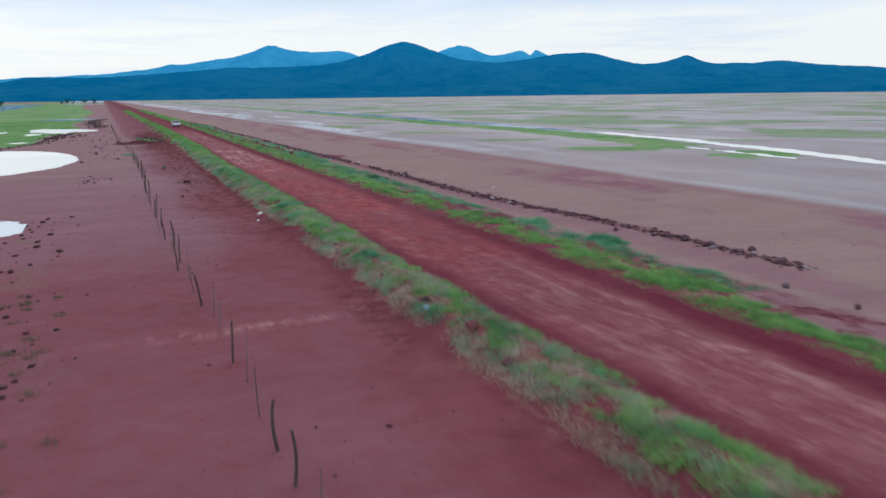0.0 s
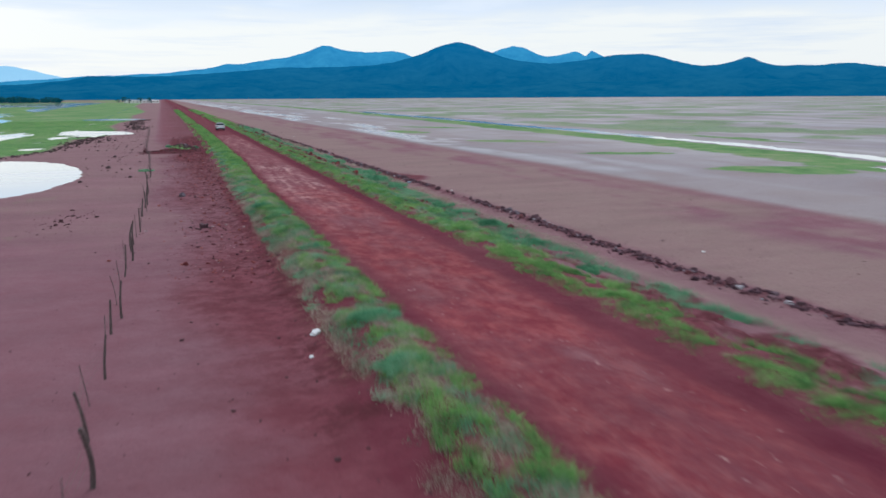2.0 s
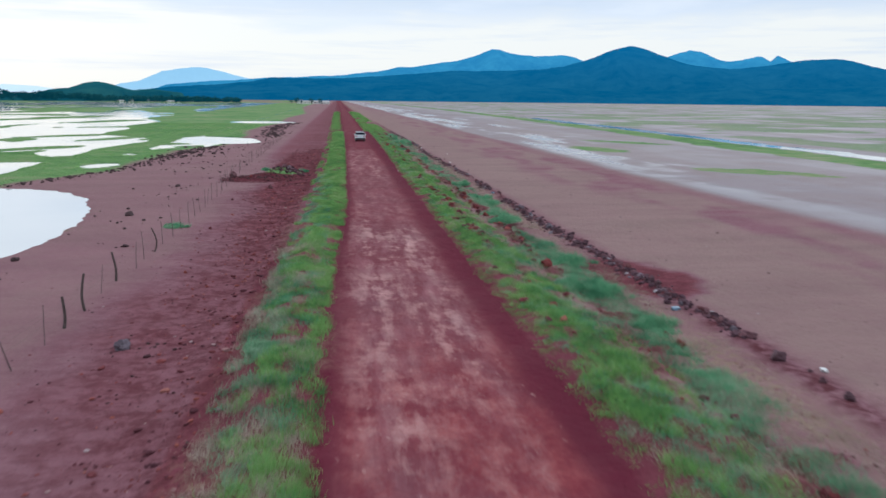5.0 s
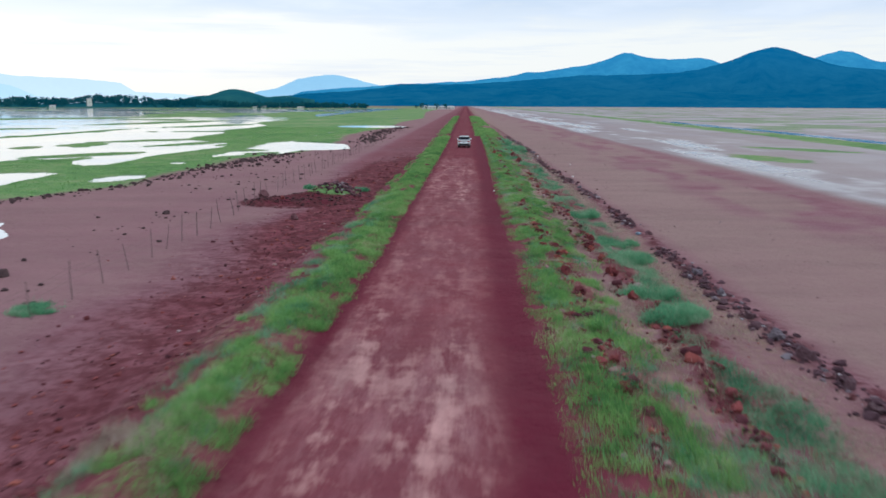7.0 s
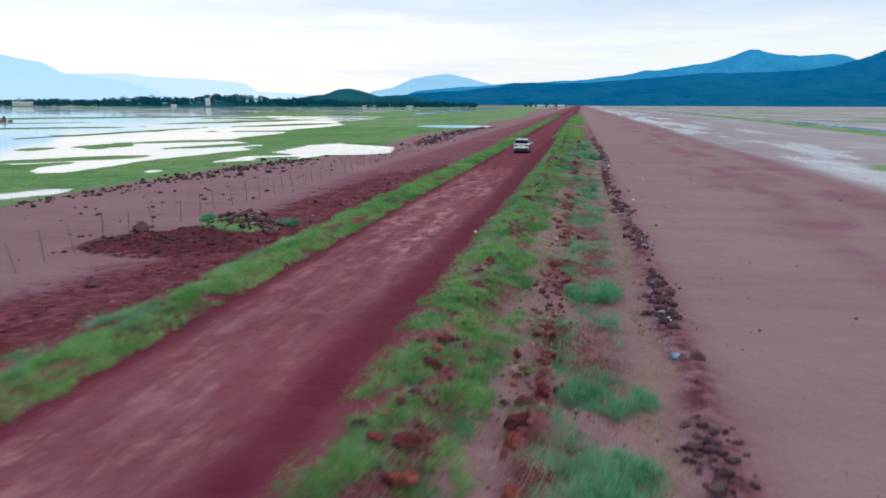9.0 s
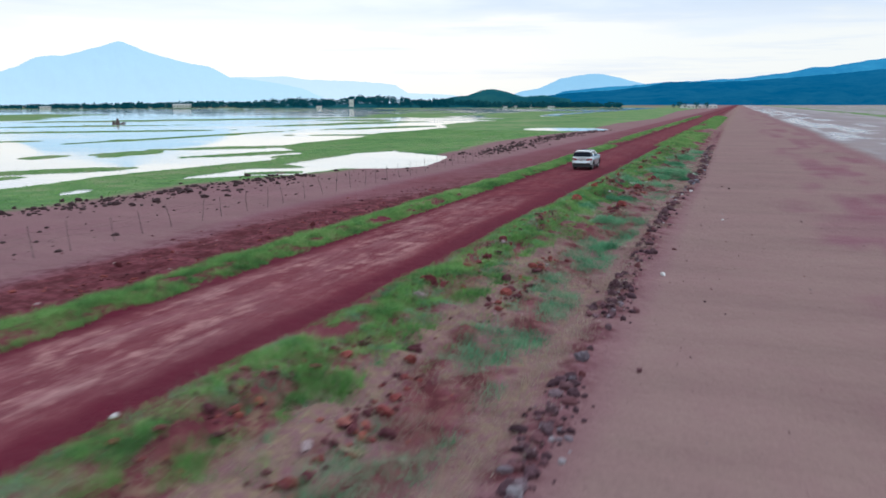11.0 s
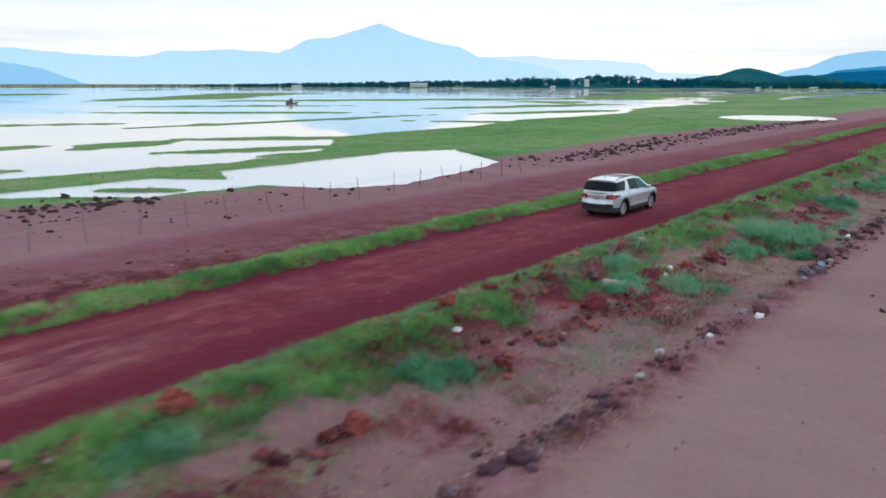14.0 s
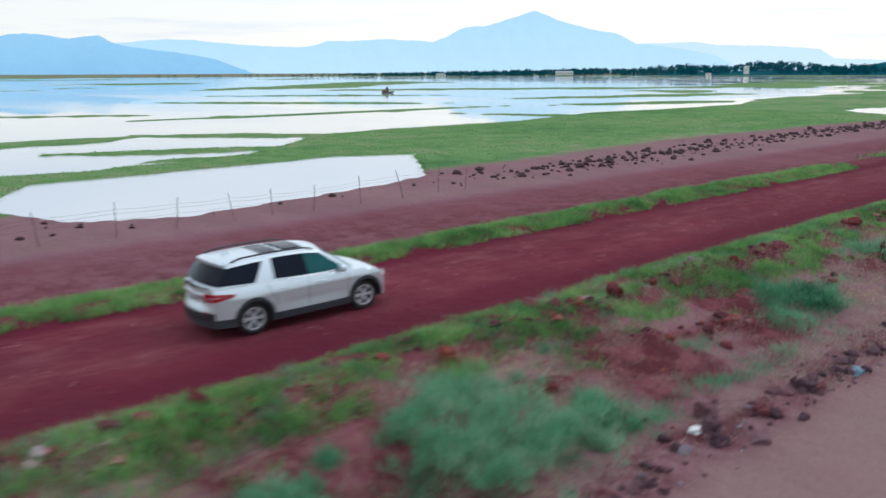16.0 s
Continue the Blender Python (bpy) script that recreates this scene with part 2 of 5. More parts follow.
    green = n.ramp(n.math("ADD", n.math("MULTIPLY", n.noise(p, 0.35, 5, 0.6), 0.5), n.math("MULTIPLY", n.noise(n.place((0.06, 0.03, 1)), 1.0, 4, 0.6), 0.5)), (0.36, (0.070, 0.165, 0.058)), (0.50, (0.140, 0.255, 0.092)), (0.64, (0.250, 0.265, 0.155)))
    tuftage = n.math("ADD", n.math("MULTIPLY", n.math("SUBTRACT", mid, 0.5), 0.5), n.math("MULTIPLY", n.math("SUBTRACT", n.noise(p, 3.4, 5, 0.7), 0.5), 0.9))
    turf = n.fit(n.math("ADD", n.attr("turf"), tuftage), 0.30, 0.68)
    col = n.mix(turf, col, green)
    wet = n.math("MULTIPLY", wet, n.math("SUBTRACT", 1.0, turf))
    glaze = n.math("MULTIPLY", glaze, n.math("SUBTRACT", 1.0, turf))
    rough = n.math("SUBTRACT", n.math("SUBTRACT", 0.92, n.math("MULTIPLY", wet, 0.42)), n.math("MULTIPLY", glaze, 0.26))
    h = n.math("ADD", n.math("ADD", n.math("MULTIPLY", fine, 0.25), mid), n.math("MULTIPLY", n.noise(p, 2.7, 5, 0.65), 0.9))
    dry = n.math("SUBTRACT", 1.0, n.math("MULTIPLY", wet, 0.9))
    return n.set(Base_Color=col, Roughness=rough, Normal=n.bump(h, n.math("MULTIPLY", dry, 0.75), 0.2), Specular_IOR_Level=n.math("ADD", 0.06, n.math("MULTIPLY", wet, 0.27)))


TAN = (0.290, 0.196, 0.182)
PINK = (0.252, 0.125, 0.150)
RED = (0.124, 0.015, 0.033)
EARTH = earth_material()


def water_material():
    n = Nodes("still_water")
    p = n.place((1, 1, 1))
    h = n.noise(p, 0.8, 3)
    # Whitish base colour paints in sky reflection that the mirror finish lacks.
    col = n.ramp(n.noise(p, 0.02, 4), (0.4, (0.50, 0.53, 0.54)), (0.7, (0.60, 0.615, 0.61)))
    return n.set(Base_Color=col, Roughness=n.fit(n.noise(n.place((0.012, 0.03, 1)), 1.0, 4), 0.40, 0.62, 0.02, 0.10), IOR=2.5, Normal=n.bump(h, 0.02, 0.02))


WATER = water_material()


def haze_glow_material(name, low, high, veil, veil_high, tall):
    """Wooded slopes kilometres away; the air's blue haze painted in as emission, from foot to crest."""
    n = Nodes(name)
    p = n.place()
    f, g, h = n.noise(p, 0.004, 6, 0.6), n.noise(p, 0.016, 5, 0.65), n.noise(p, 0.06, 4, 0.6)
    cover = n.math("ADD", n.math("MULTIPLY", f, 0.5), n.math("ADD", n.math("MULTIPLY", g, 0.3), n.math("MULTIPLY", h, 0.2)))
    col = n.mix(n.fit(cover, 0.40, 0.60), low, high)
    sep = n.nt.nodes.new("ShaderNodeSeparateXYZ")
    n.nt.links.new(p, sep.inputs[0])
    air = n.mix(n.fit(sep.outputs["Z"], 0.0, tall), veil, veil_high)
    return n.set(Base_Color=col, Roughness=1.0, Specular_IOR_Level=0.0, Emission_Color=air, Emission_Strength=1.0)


def blade_material(name, *cols):
    n = Nodes(name)
    p = n.place()
    col = n.ramp(n.math("ADD", n.math("MULTIPLY", n.island(), 0.34), n.math("ADD", n.math("MULTIPLY", n.fit(n.noise(p, 1.1, 4), 0.32, 0.68), 0.36), n.math("MULTIPLY", n.fit(n.noise(p, 0.22, 3), 0.34, 0.66), 0.26))), *cols)
    thin = n.node("BsdfTranslucent", 0, Color=col)
    both = n.nt.nodes.new("ShaderNodeMixShader")
    both.inputs[0].default_value = 0.42
    n.nt.links.new(n.bsdf.outputs[0], both.inputs[1])
    n.nt.links.new(thin, both.inputs[2])
    out = next(q for q in n.nt.nodes if q.type == "OUTPUT_MATERIAL")
    n.nt.links.new(both.outputs[0], out.inputs["Surface"])
    return n.set(Base_Color=col, Roughness=0.7, Specular_IOR_Level=0.25)


GRASS = blade_material("verge_grass", (0.15, (0.050, 0.150, 0.052)), (0.42, (0.150, 0.345, 0.100)), (0.66, (0.270, 0.480, 0.150)), (0.90, (0.44, 0.47, 0.29)))
WEED = blade_material("grey_green_weed", (0.15, (0.040, 0.150, 0.085)), (0.42, (0.115, 0.350, 0.185)), (0.60, (0.210, 0.450, 0.260)), (0.85, (0.38, 0.46, 0.34)))
OLIVE = blade_material("olive_sedge", (0.2, (0.045, 0.070, 0.035)), (0.5, (0.090, 0.125, 0.055)), (0.8, (0.160, 0.170, 0.090)))
STRAW = blade_material("dry_straw", (0.25, (0.26, 0.23, 0.17)), (0.5, (0.40, 0.345, 0.275)), (0.8, (0.54, 0.47, 0.40)))


def rock_material():
    n = Nodes("lava_rock")
    base = n.ramp(n.each(), (0.0, (0.075, 0.034, 0.044)), (0.45, (0.135, 0.070, 0.088)), (0.78, (0.190, 0.050, 0.055)), (0.86, (0.150, 0.120, 0.150)), (0.96, (0.170, 0.145, 0.175)), (1.0, (0.38, 0.35, 0.37)))
    p = n.local()
    col = n.mix(n.fit(n.noise(p, 5.0, 5, 0.65), 0.35, 0.7, 0, 0.6), base, (0.035, 0.014, 0.018))
    return n.set(Base_Color=col, Roughness=0.9, Normal=n.bump(n.noise(p, 14, 5, 0.7), 0.7, 0.03))


ROCK = rock_material()


def rubble_material(name, *stops):
    n = Nodes(name)
    base = n.ramp(n.island(), *stops)
    return n.set(Base_Color=base, Roughness=0.95, Specular_IOR_Level=0.15, Normal=n.bump(n.noise(n.place(), 16, 4, 0.7), 0.6, 0.03))


RUBBLE = rubble_material("red_rubble", (0.0, (0.065, 0.022, 0.030)), (0.4, (0.125, 0.040, 0.050)), (0.75, (0.215, 0.055, 0.055)), (0.93, (0.300, 0.095, 0.075)), (1.0, (0.34, 0.27, 0.28)))
SPOIL = rubble_material("lava_rubble", (0.0, (0.050, 0.026, 0.034)), (0.5, (0.105, 0.058, 0.074)), (0.85, (0.165, 0.075, 0.085)), (0.96, (0.20, 0.17, 0.20)), (1.0, (0.42, 0.40, 0.42)))


def clod_material():
    n = Nodes("rust_red_clod")
    p = n.local()
    base = n.ramp(n.each(), (0.0, (0.110, 0.030, 0.036)), (0.5, (0.190, 0.048, 0.050)), (1.0, (0.310, 0.085, 0.065)))
    col = n.mix(n.fit(n.noise(p, 4.0, 5, 0.65), 0.38, 0.68, 0, 0.7), base, (0.060, 0.018, 0.024))
    return n.set(Base_Color=col, Roughness=0.95, Specular_IOR_Level=0.1, Normal=n.bump(n.noise(p, 12, 5, 0.7), 0.8, 0.03))


CLOD = clod_material()


def plain_material(name, col, rough=0.6, metal=0.0, wear=0.15, scale=6.0):
    n = Nodes(name)
    p = n.local()
    dark = tuple(c * (1 - wear * 2) for c in col)
    c = n.mix(n.fit(n.noise(p, scale, 5, 0.6), 0.35, 0.7, 0, 1), col, dark)
    return n.set(Base_Color=c, Roughness=n.fit(n.noise(p, scale * 2, 3), 0.3, 0.7, max(rough - 0.08, 0.02), min(rough + 0.08, 1)), Metallic=metal)

# ---- the plan ----
WATER_LEVEL = -0.10


def road_mid(y):
    """x of the causeway's middle line."""
    y = np.asarray(y, float)
    return np.where(y < 215, -1.25 + 0.0122 * (y - 47), 0.80 + 0.006 * (y - 215))


def road_edge(y, side):
    """Distance of the road's edge from its middle line: wider at the start on the west side."""
    y = np.asarray(y, float)
    return np.where(np.asarray(side) < 0, 3.4 - 0.75 * step(95, 130, y), 3.25 - 0.35 * (1 - step(14, 26, y)))


def row_x(y):
    """x of the windrow of spoil on the east side."""
    y = np.asarray(y, float)
    return 10.35 + 1.4 * (1 - step(36, 58, y)) + 0.4 * step(185, 212, y)


ISLANDS = ((-46, 233, 10, 1.9, 67), (-58, 244, 11, 2.4, 48), (-90, 280, 37, 3.0, 88), (-131, 295, 32, 5, 40), (-112, 240, 15, 2.4, 60), (-64, 295, 11, 2.2, 25),
           (-50, 201, 8.5, 2.2, 52), (-78, 345, 26, 5, 70), (-105, 390, 40, 8, 75), (-66, 430, 55, 8, 88), (-170, 330, 30, 6, 50), (-200, 420, 60, 16, 60), (-150, 520, 90, 14, 78))


def plan(x, y):
    """Height and ground cover at every x, y: z, red, pale, clod, wet, turf, dry."""
    u = x - road_mid(y)
    v = u * 2.9 / road_edge(y, u)
    n1, n2, n3 = fbm(x / 3, y / 3, 1), fbm(x / 14, y / 14, 2), fbm(x / 0.9, y / 0.9, 3, 3)
    n4 = fbm(x / 22, y / 60, 4, 5)
    wob = (fbm(x * 0 + 3, y / 9, 5, 3) - 0.5) * 1.2
    wobr = (fbm(x * 0 + 7, y / 7, 6, 3) - 0.5) * 1.2
    far = step(260, 420, y)
    # causeway: a low bank with a flat top
    left_foot, right_foot = -7.6 + 1.6 * step(110, 160, y) + wob, 9.3 + wobr
    bank = 0.56 * step(left_foot, -4.6 + 0.3 * wob, u) * (1 - step(4.6, right_foot, u))
    z = bank + 0.035 * (n1 - 0.5)
    # wheel ruts and a slight crown
    on_road = band(-2.9, 2.85, 0.12, v + 0.35 * (n3 - 0.5))
    worn = np.clip(0.25 - 0.15 * step(184, 196, y) + 0.55 * (1 - step(21, 27, y)) + 0.70 * band(74, 184, 8, y) - 0.22 * step(140, 165, y) * (y < 184), 0, 1)
    z = z + on_road * (0.05 - 0.006 * v * v - 0.025 * np.exp(-((np.abs(u + 0.05) - 0.85) / 0.28) ** 2) + 0.02 * (n3 - 0.5))
    # grassy ridges that graders left on both edges
    ridge_l = np.exp(-((v + 3.8 - 0.3 * wob) / 0.65) ** 2)
    ridge_r = np.exp(-((v - 3.7 - 0.3 * wobr) / 0.8) ** 2)
    z = z + (0.16 + 0.25 * (n1 - 0.4)) * ridge_l + (0.15 + 0.28 * (n1 - 0.4)) * ridge_r
    # churned slopes
    slope_r = band(4.7, 9.0, 0.8, u) * (1 - 0.6 * far)
    slope_l = step(-13.0 + 7 * (n2 - 0.5), -7.2 + 7 * (n2 - 0.5), u) * (1 - step(-6.2, -4.6, u)) * step(28, 70, y) * (0.55 + 0.45 * step(125, 150, y)) * (1 - step(175, 215, y) * 0.7)
    n5 = fbm(x / 0.55, y / 0.55, 19, 2)
    z = z + slope_r * (0.42 * (n3 - 0.5) + 0.16 * (n5 - 0.5)) + slope_r * 0.3 * (n1 - 0.5) + slope_l * (0.30 * (n3 - 0.5) + 0.20 * (n5 - 0.5) + 0.2 * (n1 - 0.5))
    # two lines of clods that the grader pushed over the east edge
    push = (np.exp(-((u - 4.85 - 0.4 * wobr) / 0.30) ** 2) + 0.9 * np.exp(-((u - 7.05 + 0.4 * wob) / 0.36) ** 2)) * step(84, 116, y) * step(0.36, 0.52, fbm(x / 2.0, y / 5.0, 20, 3)) * (1 - far)
    z = z + push * (0.04 + 0.38 * np.clip(n3 - 0.3, 0, 1))
    # the windrow of spoil on the east side, and a loading heap on the west side
    row = np.exp(-((x - row_x(y) - 0.7 * (n1 - 0.5)) / 0.52) ** 2) * step(18, 40, y) * (1 - step(300, 420, y))
    z = z + row * (0.05 + 0.22 * np.clip(n3 - 0.35, 0, 1))
    heap = np.clip(blob(x, y, -8.9, 154.2, 3.6, 2.5, 20), 0, 1)
    z = z + 1.15 * step(0, 0.9, heap) * (0.7 + 0.6 * (n3 - 0.5))
    heap_red = np.clip(blob(x, y, -10.7, 150.6, 4.6, 4.0, -10) + 0.3 * (n1 - 0.5), 0, 1)
    z = z + 0.25 * step(0, 0.6, heap_red) * (0.4 + n3)
    # an eroded lip along the east bank
    lip = np.exp(-((u - 7.1 + 0.5 * (n1 - 0.5) - 0.3 * wobr) / 0.32) ** 2) * step(14, 26, y) * (1 - step(92, 112, y))
    z = z - 0.16 * lip
    # west side: ponds, meadow, the open lake with its grassy bars
    edge = np.interp(y, (100, 150, 161, 175, 195, 205, 214, 219, 245, 268, 300, 330, 400, 500, 800), (-40, -33, -28, -27.8, -27, -23.6, -20.9, -22, -22, -24, -23.5, -20, -22.5, -18, -30)) + 2.4 * (n2 - 0.5) + 1.2 * (n1 - 0.5)
    shore = np.interp(y, (150, 180, 205, 215, 225, 232, 239, 250, 262, 282, 305, 321, 420, 700), (-38, -40, -41, -38.8, -36.8, -39, -43, -53.5, -56, -55, -61, -60, -72, -82)) + (2.5 + 12 * step(300, 420, y)) * (n2 - 0.5) + 1.6 * (n1 - 0.5)
    lake = step(-1.2, 1.2, shore - x) * step(100, 190, y + 0.3 * (-45 - x))
    bars = np.full(np.shape(x), -1.0)
    for cx, cy, rx, ry, turn in ISLANDS:
        bars = np.maximum(bars, blob(x, y, cx, cy, rx, ry, turn) + 0.9 * (n1 - 0.5) + 0.5 * (n2 - 0.5))
    away = step(120, 500, np.hypot(x, y - 180))
    loose = fbm(x / (16 + 40 * away), y / (38 + 90 * away), 8, 5)
    bars = np.maximum(bars, (loose - (0.71 - 0.09 * away)) * 5)
    lake = lake * (1 - step(-0.12, 0.12, bars))
    rag = 0.30 * (n1 - 0.5) + 0.16 * (n3 - 0.5)
    # the long bay beside the road, with a grassy lobe and a spit reaching into it
    bay_west = np.interp(y, (199, 202, 208, 212, 215, 218, 223, 240, 245), (-31.5, -33, -32.6, -33, -28.2, -33, -33, -34, -31.5))
    bay_east = np.interp(y, (199, 203, 206, 214, 215.5, 220, 226, 232, 237, 240, 245), (-31.5, -28.5, -24.4, -23.6, -18.6, -16.6, -17.7, -18.6, -20.2, -24, -31))
    bay = np.minimum(x - bay_west, bay_east - x) / 5 + 0.30 * rag - 0.9 * step(0, 0.5, blob(x, y, -27.8, 207.6, 3.8, 1.3, 40) + rag)
    ponds = np.maximum.reduce([
        blob(x, y, -33.5, 118, 13.5, 26) + 0.25 * rag,
        bay,
        blob(x, y, -27, 346, 11, 15, 20) + 0.8 * rag,
        blob(x, y, -31.3, 168.5, 2.0, 4.2) + rag,
        blob(x, y, -32.5, 188, 0.9, 2.4, 20) + rag,
        blob(x, y, -24, 55, 2.2, 4.5) + rag])
    lake = np.maximum(lake, step(-0.03, 0.06, ponds))
    lake = lake * (x < -12) * (1 - step(1000, 1200, np.hypot(x, y - 180)))
    # east side: a shallow channel through the mud flats
    chan_x = np.interp(y, (40, 70, 85, 97, 111, 128, 151, 200, 300, 460, 700), (58, 66, 70, 72.3, 74.4, 77, 78.5, 79.5, 84, 89, 94)) + 4 * (n2 - 0.5) + 2.0 * (n1 - 0.5)
    chan = np.exp(-((x - chan_x) / (2.2 + 1.6 * n2 + 0.008 * np.abs(y - 90))) ** 2) * (x > 30) * step(20, 50, y) * (1 - step(300, 700, y))
    chan = np.maximum(chan, np.exp(-((x - chan_x + 9 - 0.12 * (92 - y)) / 1.5) ** 2) * band(68, 96, 4, y))
    lake = np.maximum(lake, step(0.55, 0.8, chan * (0.75 + 0.5 * n1)))
    z = z * (1 - lake) - 0.30 * lake
    # cover
    meadow = step(-3.0, 3.5, edge - x) * step(112, 150, y + 0.5 * (-35 - x)) * (1 - step(1150, 1250, np.hypot(x, y - 180)) * 0.6)
    verge = np.maximum(band(-4.7 + 0.6 * wob, -3.1 + 0.3 * (n1 - 0.5), 0.3, v), band(3.0 + 0.3 * (n1 - 0.5), 4.6 + wobr, 0.35, v)) * (1 - 0.3 * far) * (0.12 + 0.28 * step(0.42, 0.60, n1)) * np.where(u < 0, 0.8, 1.0)
    east = (fbm(x / 18, y / 26, 11, 4) - 0.44) * 8 * step(84, 96, x)
    east_bank = band(chan_x - 14, chan_x - 4, 1.6, x + 5 * (n1 - 0.5)) * step(0.24, 0.34, fbm(x / 6, y / 22, 12)) * step(66, 76, y) * (x > 30)
    spots = np.maximum.reduce([blob(x, y, 46, 158, 8.8, 4, -33), blob(x, y, 49, 123, 7.5, 3, -25), blob(x, y, 51, 95, 8, 6, -35), blob(x, y, 63.5, 77, 5, 6), blob(x, y, 88, 146, 16, 3, 90),
                               blob(x, y, 79, 101, 6, 2.2, -45), blob(x, y, 54.5, 223, 11, 4, -55), blob(x, y, 51, 152, 3.5, 1.6, -30), blob(x, y, 41, 200, 4, 10, 8)]) + 0.7 * (n1 - 0.5)
    turf = np.maximum.reduce([0.75 * step(-0.05, 0.3, spots), meadow * step(0.28, 0.42, n1 * 0.5 + n2 * 0.5 + 0.1), verge, 0.95 * step(0.25, 0.6, heap), 0.55 * np.clip(east, 0, 1), 0.9 * east_bank,
                              0.9 * (bars > -0.12) * (x < shore + 2) * step(100, 190, y + 0.3 * (-45 - x))])
    patches = slope_r * step(0.47, 0.60, fbm(x / 2.2, y / 4.5, 9, 3))
    tufts_w = (x < -14) * step(0.60, 0.68, fbm(x / 2.6, y / 2.6, 10, 3)) * step(-16, -21, x) * (y < 130)
    turf = np.maximum.reduce([turf, 0.30 * patches, 0.32 * tufts_w]) * (1 - on_road)
    wet_in = fbm(x / 5, y / 40, 13, 4)
    sheen = band(31, 41 + 10 * step(150, 260, y), 2.5, x + 5 * (n4 - 0.5)) * step(0.40, 0.58, wet_in + 0.35 * (n1 - 0.5)) * (0.35 + 0.65 * step(120, 180, y))
    wet = step(28.8, 31.2, x + 4 * (n4 - 0.5) + 1.2 * (n1 - 0.5)) * (0.58 + 0.12 * step(0.42, 0.58, wet_in) + 0.10 * step(45, 75, x)) + 0.30 * sheen
    wet = np.clip(wet, 0, 1)
    tongue = band(18, 30, 2.5, x + 8 * (n4 - 0.5)) * step(0.46, 0.64, fbm(x / 2.4, y / 11, 14, 5)) * (0.55 + 0.45 * step(0.38, 0.6, n1))
    tongue = np.maximum(tongue, 0.6 * band(27.0, 29.8, 0.9, x + 4 * (n4 - 0.5)))
    spill = np.clip(blob(x, y, 10.9, 103, 2.6, 6, 8) + 0.9 * (n1 - 0.5), 0, 1)
    strip = band(5.4, 6.7, 0.25, u + 0.3 * wob) * band(95, 178, 8, y)
    red = np.full(np.shape(x), 0.06)
    red = np.where(x < 0, 0.50 - 0.23 * step(45, 100, y) - 0.05 * step(150, 500, np.hypot(x, y - 120)), red)
    red = np.maximum(red, 0.80 * band(2.6, 5.2, 0.3, v))
    red = np.maximum(red, 0.84 * band(-5.8, -2.6, 0.3, v))
    red = np.maximum(red, 0.66 * (x < -6) * (1 - step(30, 70, y)))
    red = np.maximum(red, (0.74 + 0.22 * (n1 - 0.4)) * step(-16 + 12 * (n2 - 0.5) + 6 * (n1 - 0.5), -7 + 9 * (n2 - 0.5) + 6 * (n1 - 0.5), u) * (u < -3) * (1 - step(35, 72, y)))
    red = np.maximum(red, 0.90 * np.clip(push, 0, 1))
    red = np.maximum(red, (0.74 - 0.16 * step(55, 85, y)) * step(-15.5 + 10 * (n2 - 0.5), -7.5 + 10 * (n2 - 0.5), u) * (u < 0))
    red = np.maximum(red, 0.46 * tongue)
    red = np.maximum(red, 0.30 * band(8.5, 11.5, 0.8, x))
    red = np.maximum(red, (0.36 - 0.10 * strip + 0.34 * step(0.46, 0.60, n1) * (1 - 0.8 * strip) + 0.40 * band(184, 205, 4, y) * step(0.38, 0.50, n1) * (u < 7.6)) * slope_r)
    red = np.maximum(red, (0.52 + 0.24 * step(92, 122, y)) * np.clip(1.7 * slope_l, 0, 1))
    red = np.maximum(red, 0.62 * band(-13.5, -2.8, 2.0, u) * step(150, 190, y))
    red = np.maximum(red, 0.95 * step(0, 0.4, heap_red))
    red = np.maximum(red, (0.84 + 0.12 * step(150, 200, y) - 0.10 * band(40, 80, 8, y) - 0.14 * worn * band(-2.2, 1.8, 0.5, v)) * band(-3.4, 3.3, 0.15, v) + 0.14 * on_road * (1 - band(-2.1, 1.7, 0.4, v)))
    pale = worn * on_road * band(-2.2, 1.6, 0.5, v) * (0.35 + 0.65 * step(0.40, 0.62, fbm(x / 5, y / 18, 15, 3))) * (0.62 + 0.38 * (np.exp(-((v + 1.25) / 0.55) ** 2) + np.exp(-((v - 0.55) / 0.6) ** 2)))
    foot = band(-7.4 + 0.5 * wob, -5.7, 0.4, u) * step(8, 20, y) * (1 - step(70, 95, y)) * step(0.40, 0.55, n1)
    clod = np.maximum.reduce([np.clip(1.7 * slope_l, 0, 1.1) * (0.70 + 0.30 * step(98, 130, y)), foot * 0.9, slope_r * (0.9 + 0.4 * band(184, 205, 4, y)) * step(0.46 - 0.05 * band(184, 205, 4, y), 0.58, n1) * (1 - 0.8 * strip), row * 0.95, 0.9 * push, 0.7 * step(0, 0.4, spill), 2.2 * step(0.02, 0.2, heap_red)])
    track = np.exp(-((y - 25.6 - 0.05 * (x + 15) ** 2 * 0.35 + 1.2 * (n1 - 0.5)) / 0.42) ** 2) * band(-17, -6.2, 1.5, x) * (0.35 + 0.65 * step(0.4, 0.6, n3))
    pale = np.maximum(pale, 0.62 * track)
    red = np.maximum.reduce([red, 0.85 * lip, 0.80 * step(0, 0.35, spill), 0.42 * np.clip(1.5 * row, 0, 1)])
    clod = np.maximum(clod, 1.1 * lip) * (1 - 0.8 * verge)
    dry = np.maximum.reduce([band(5.0, 10.2, 0.8, u) * step(60, 95, y) * (1 - 0.7 * band(187, 207, 3, y)) * (0.35 + 0.65 * step(0.42, 0.56, fbm(x / 2.5, y / 6, 16, 4))) * (1 - 0.7 * clod), 0.6 * band(-6.2, -3.2, 0.6, u) * (y < 140) * step(0.45, 0.6, fbm(x / 1.5, y / 4, 18, 3))])
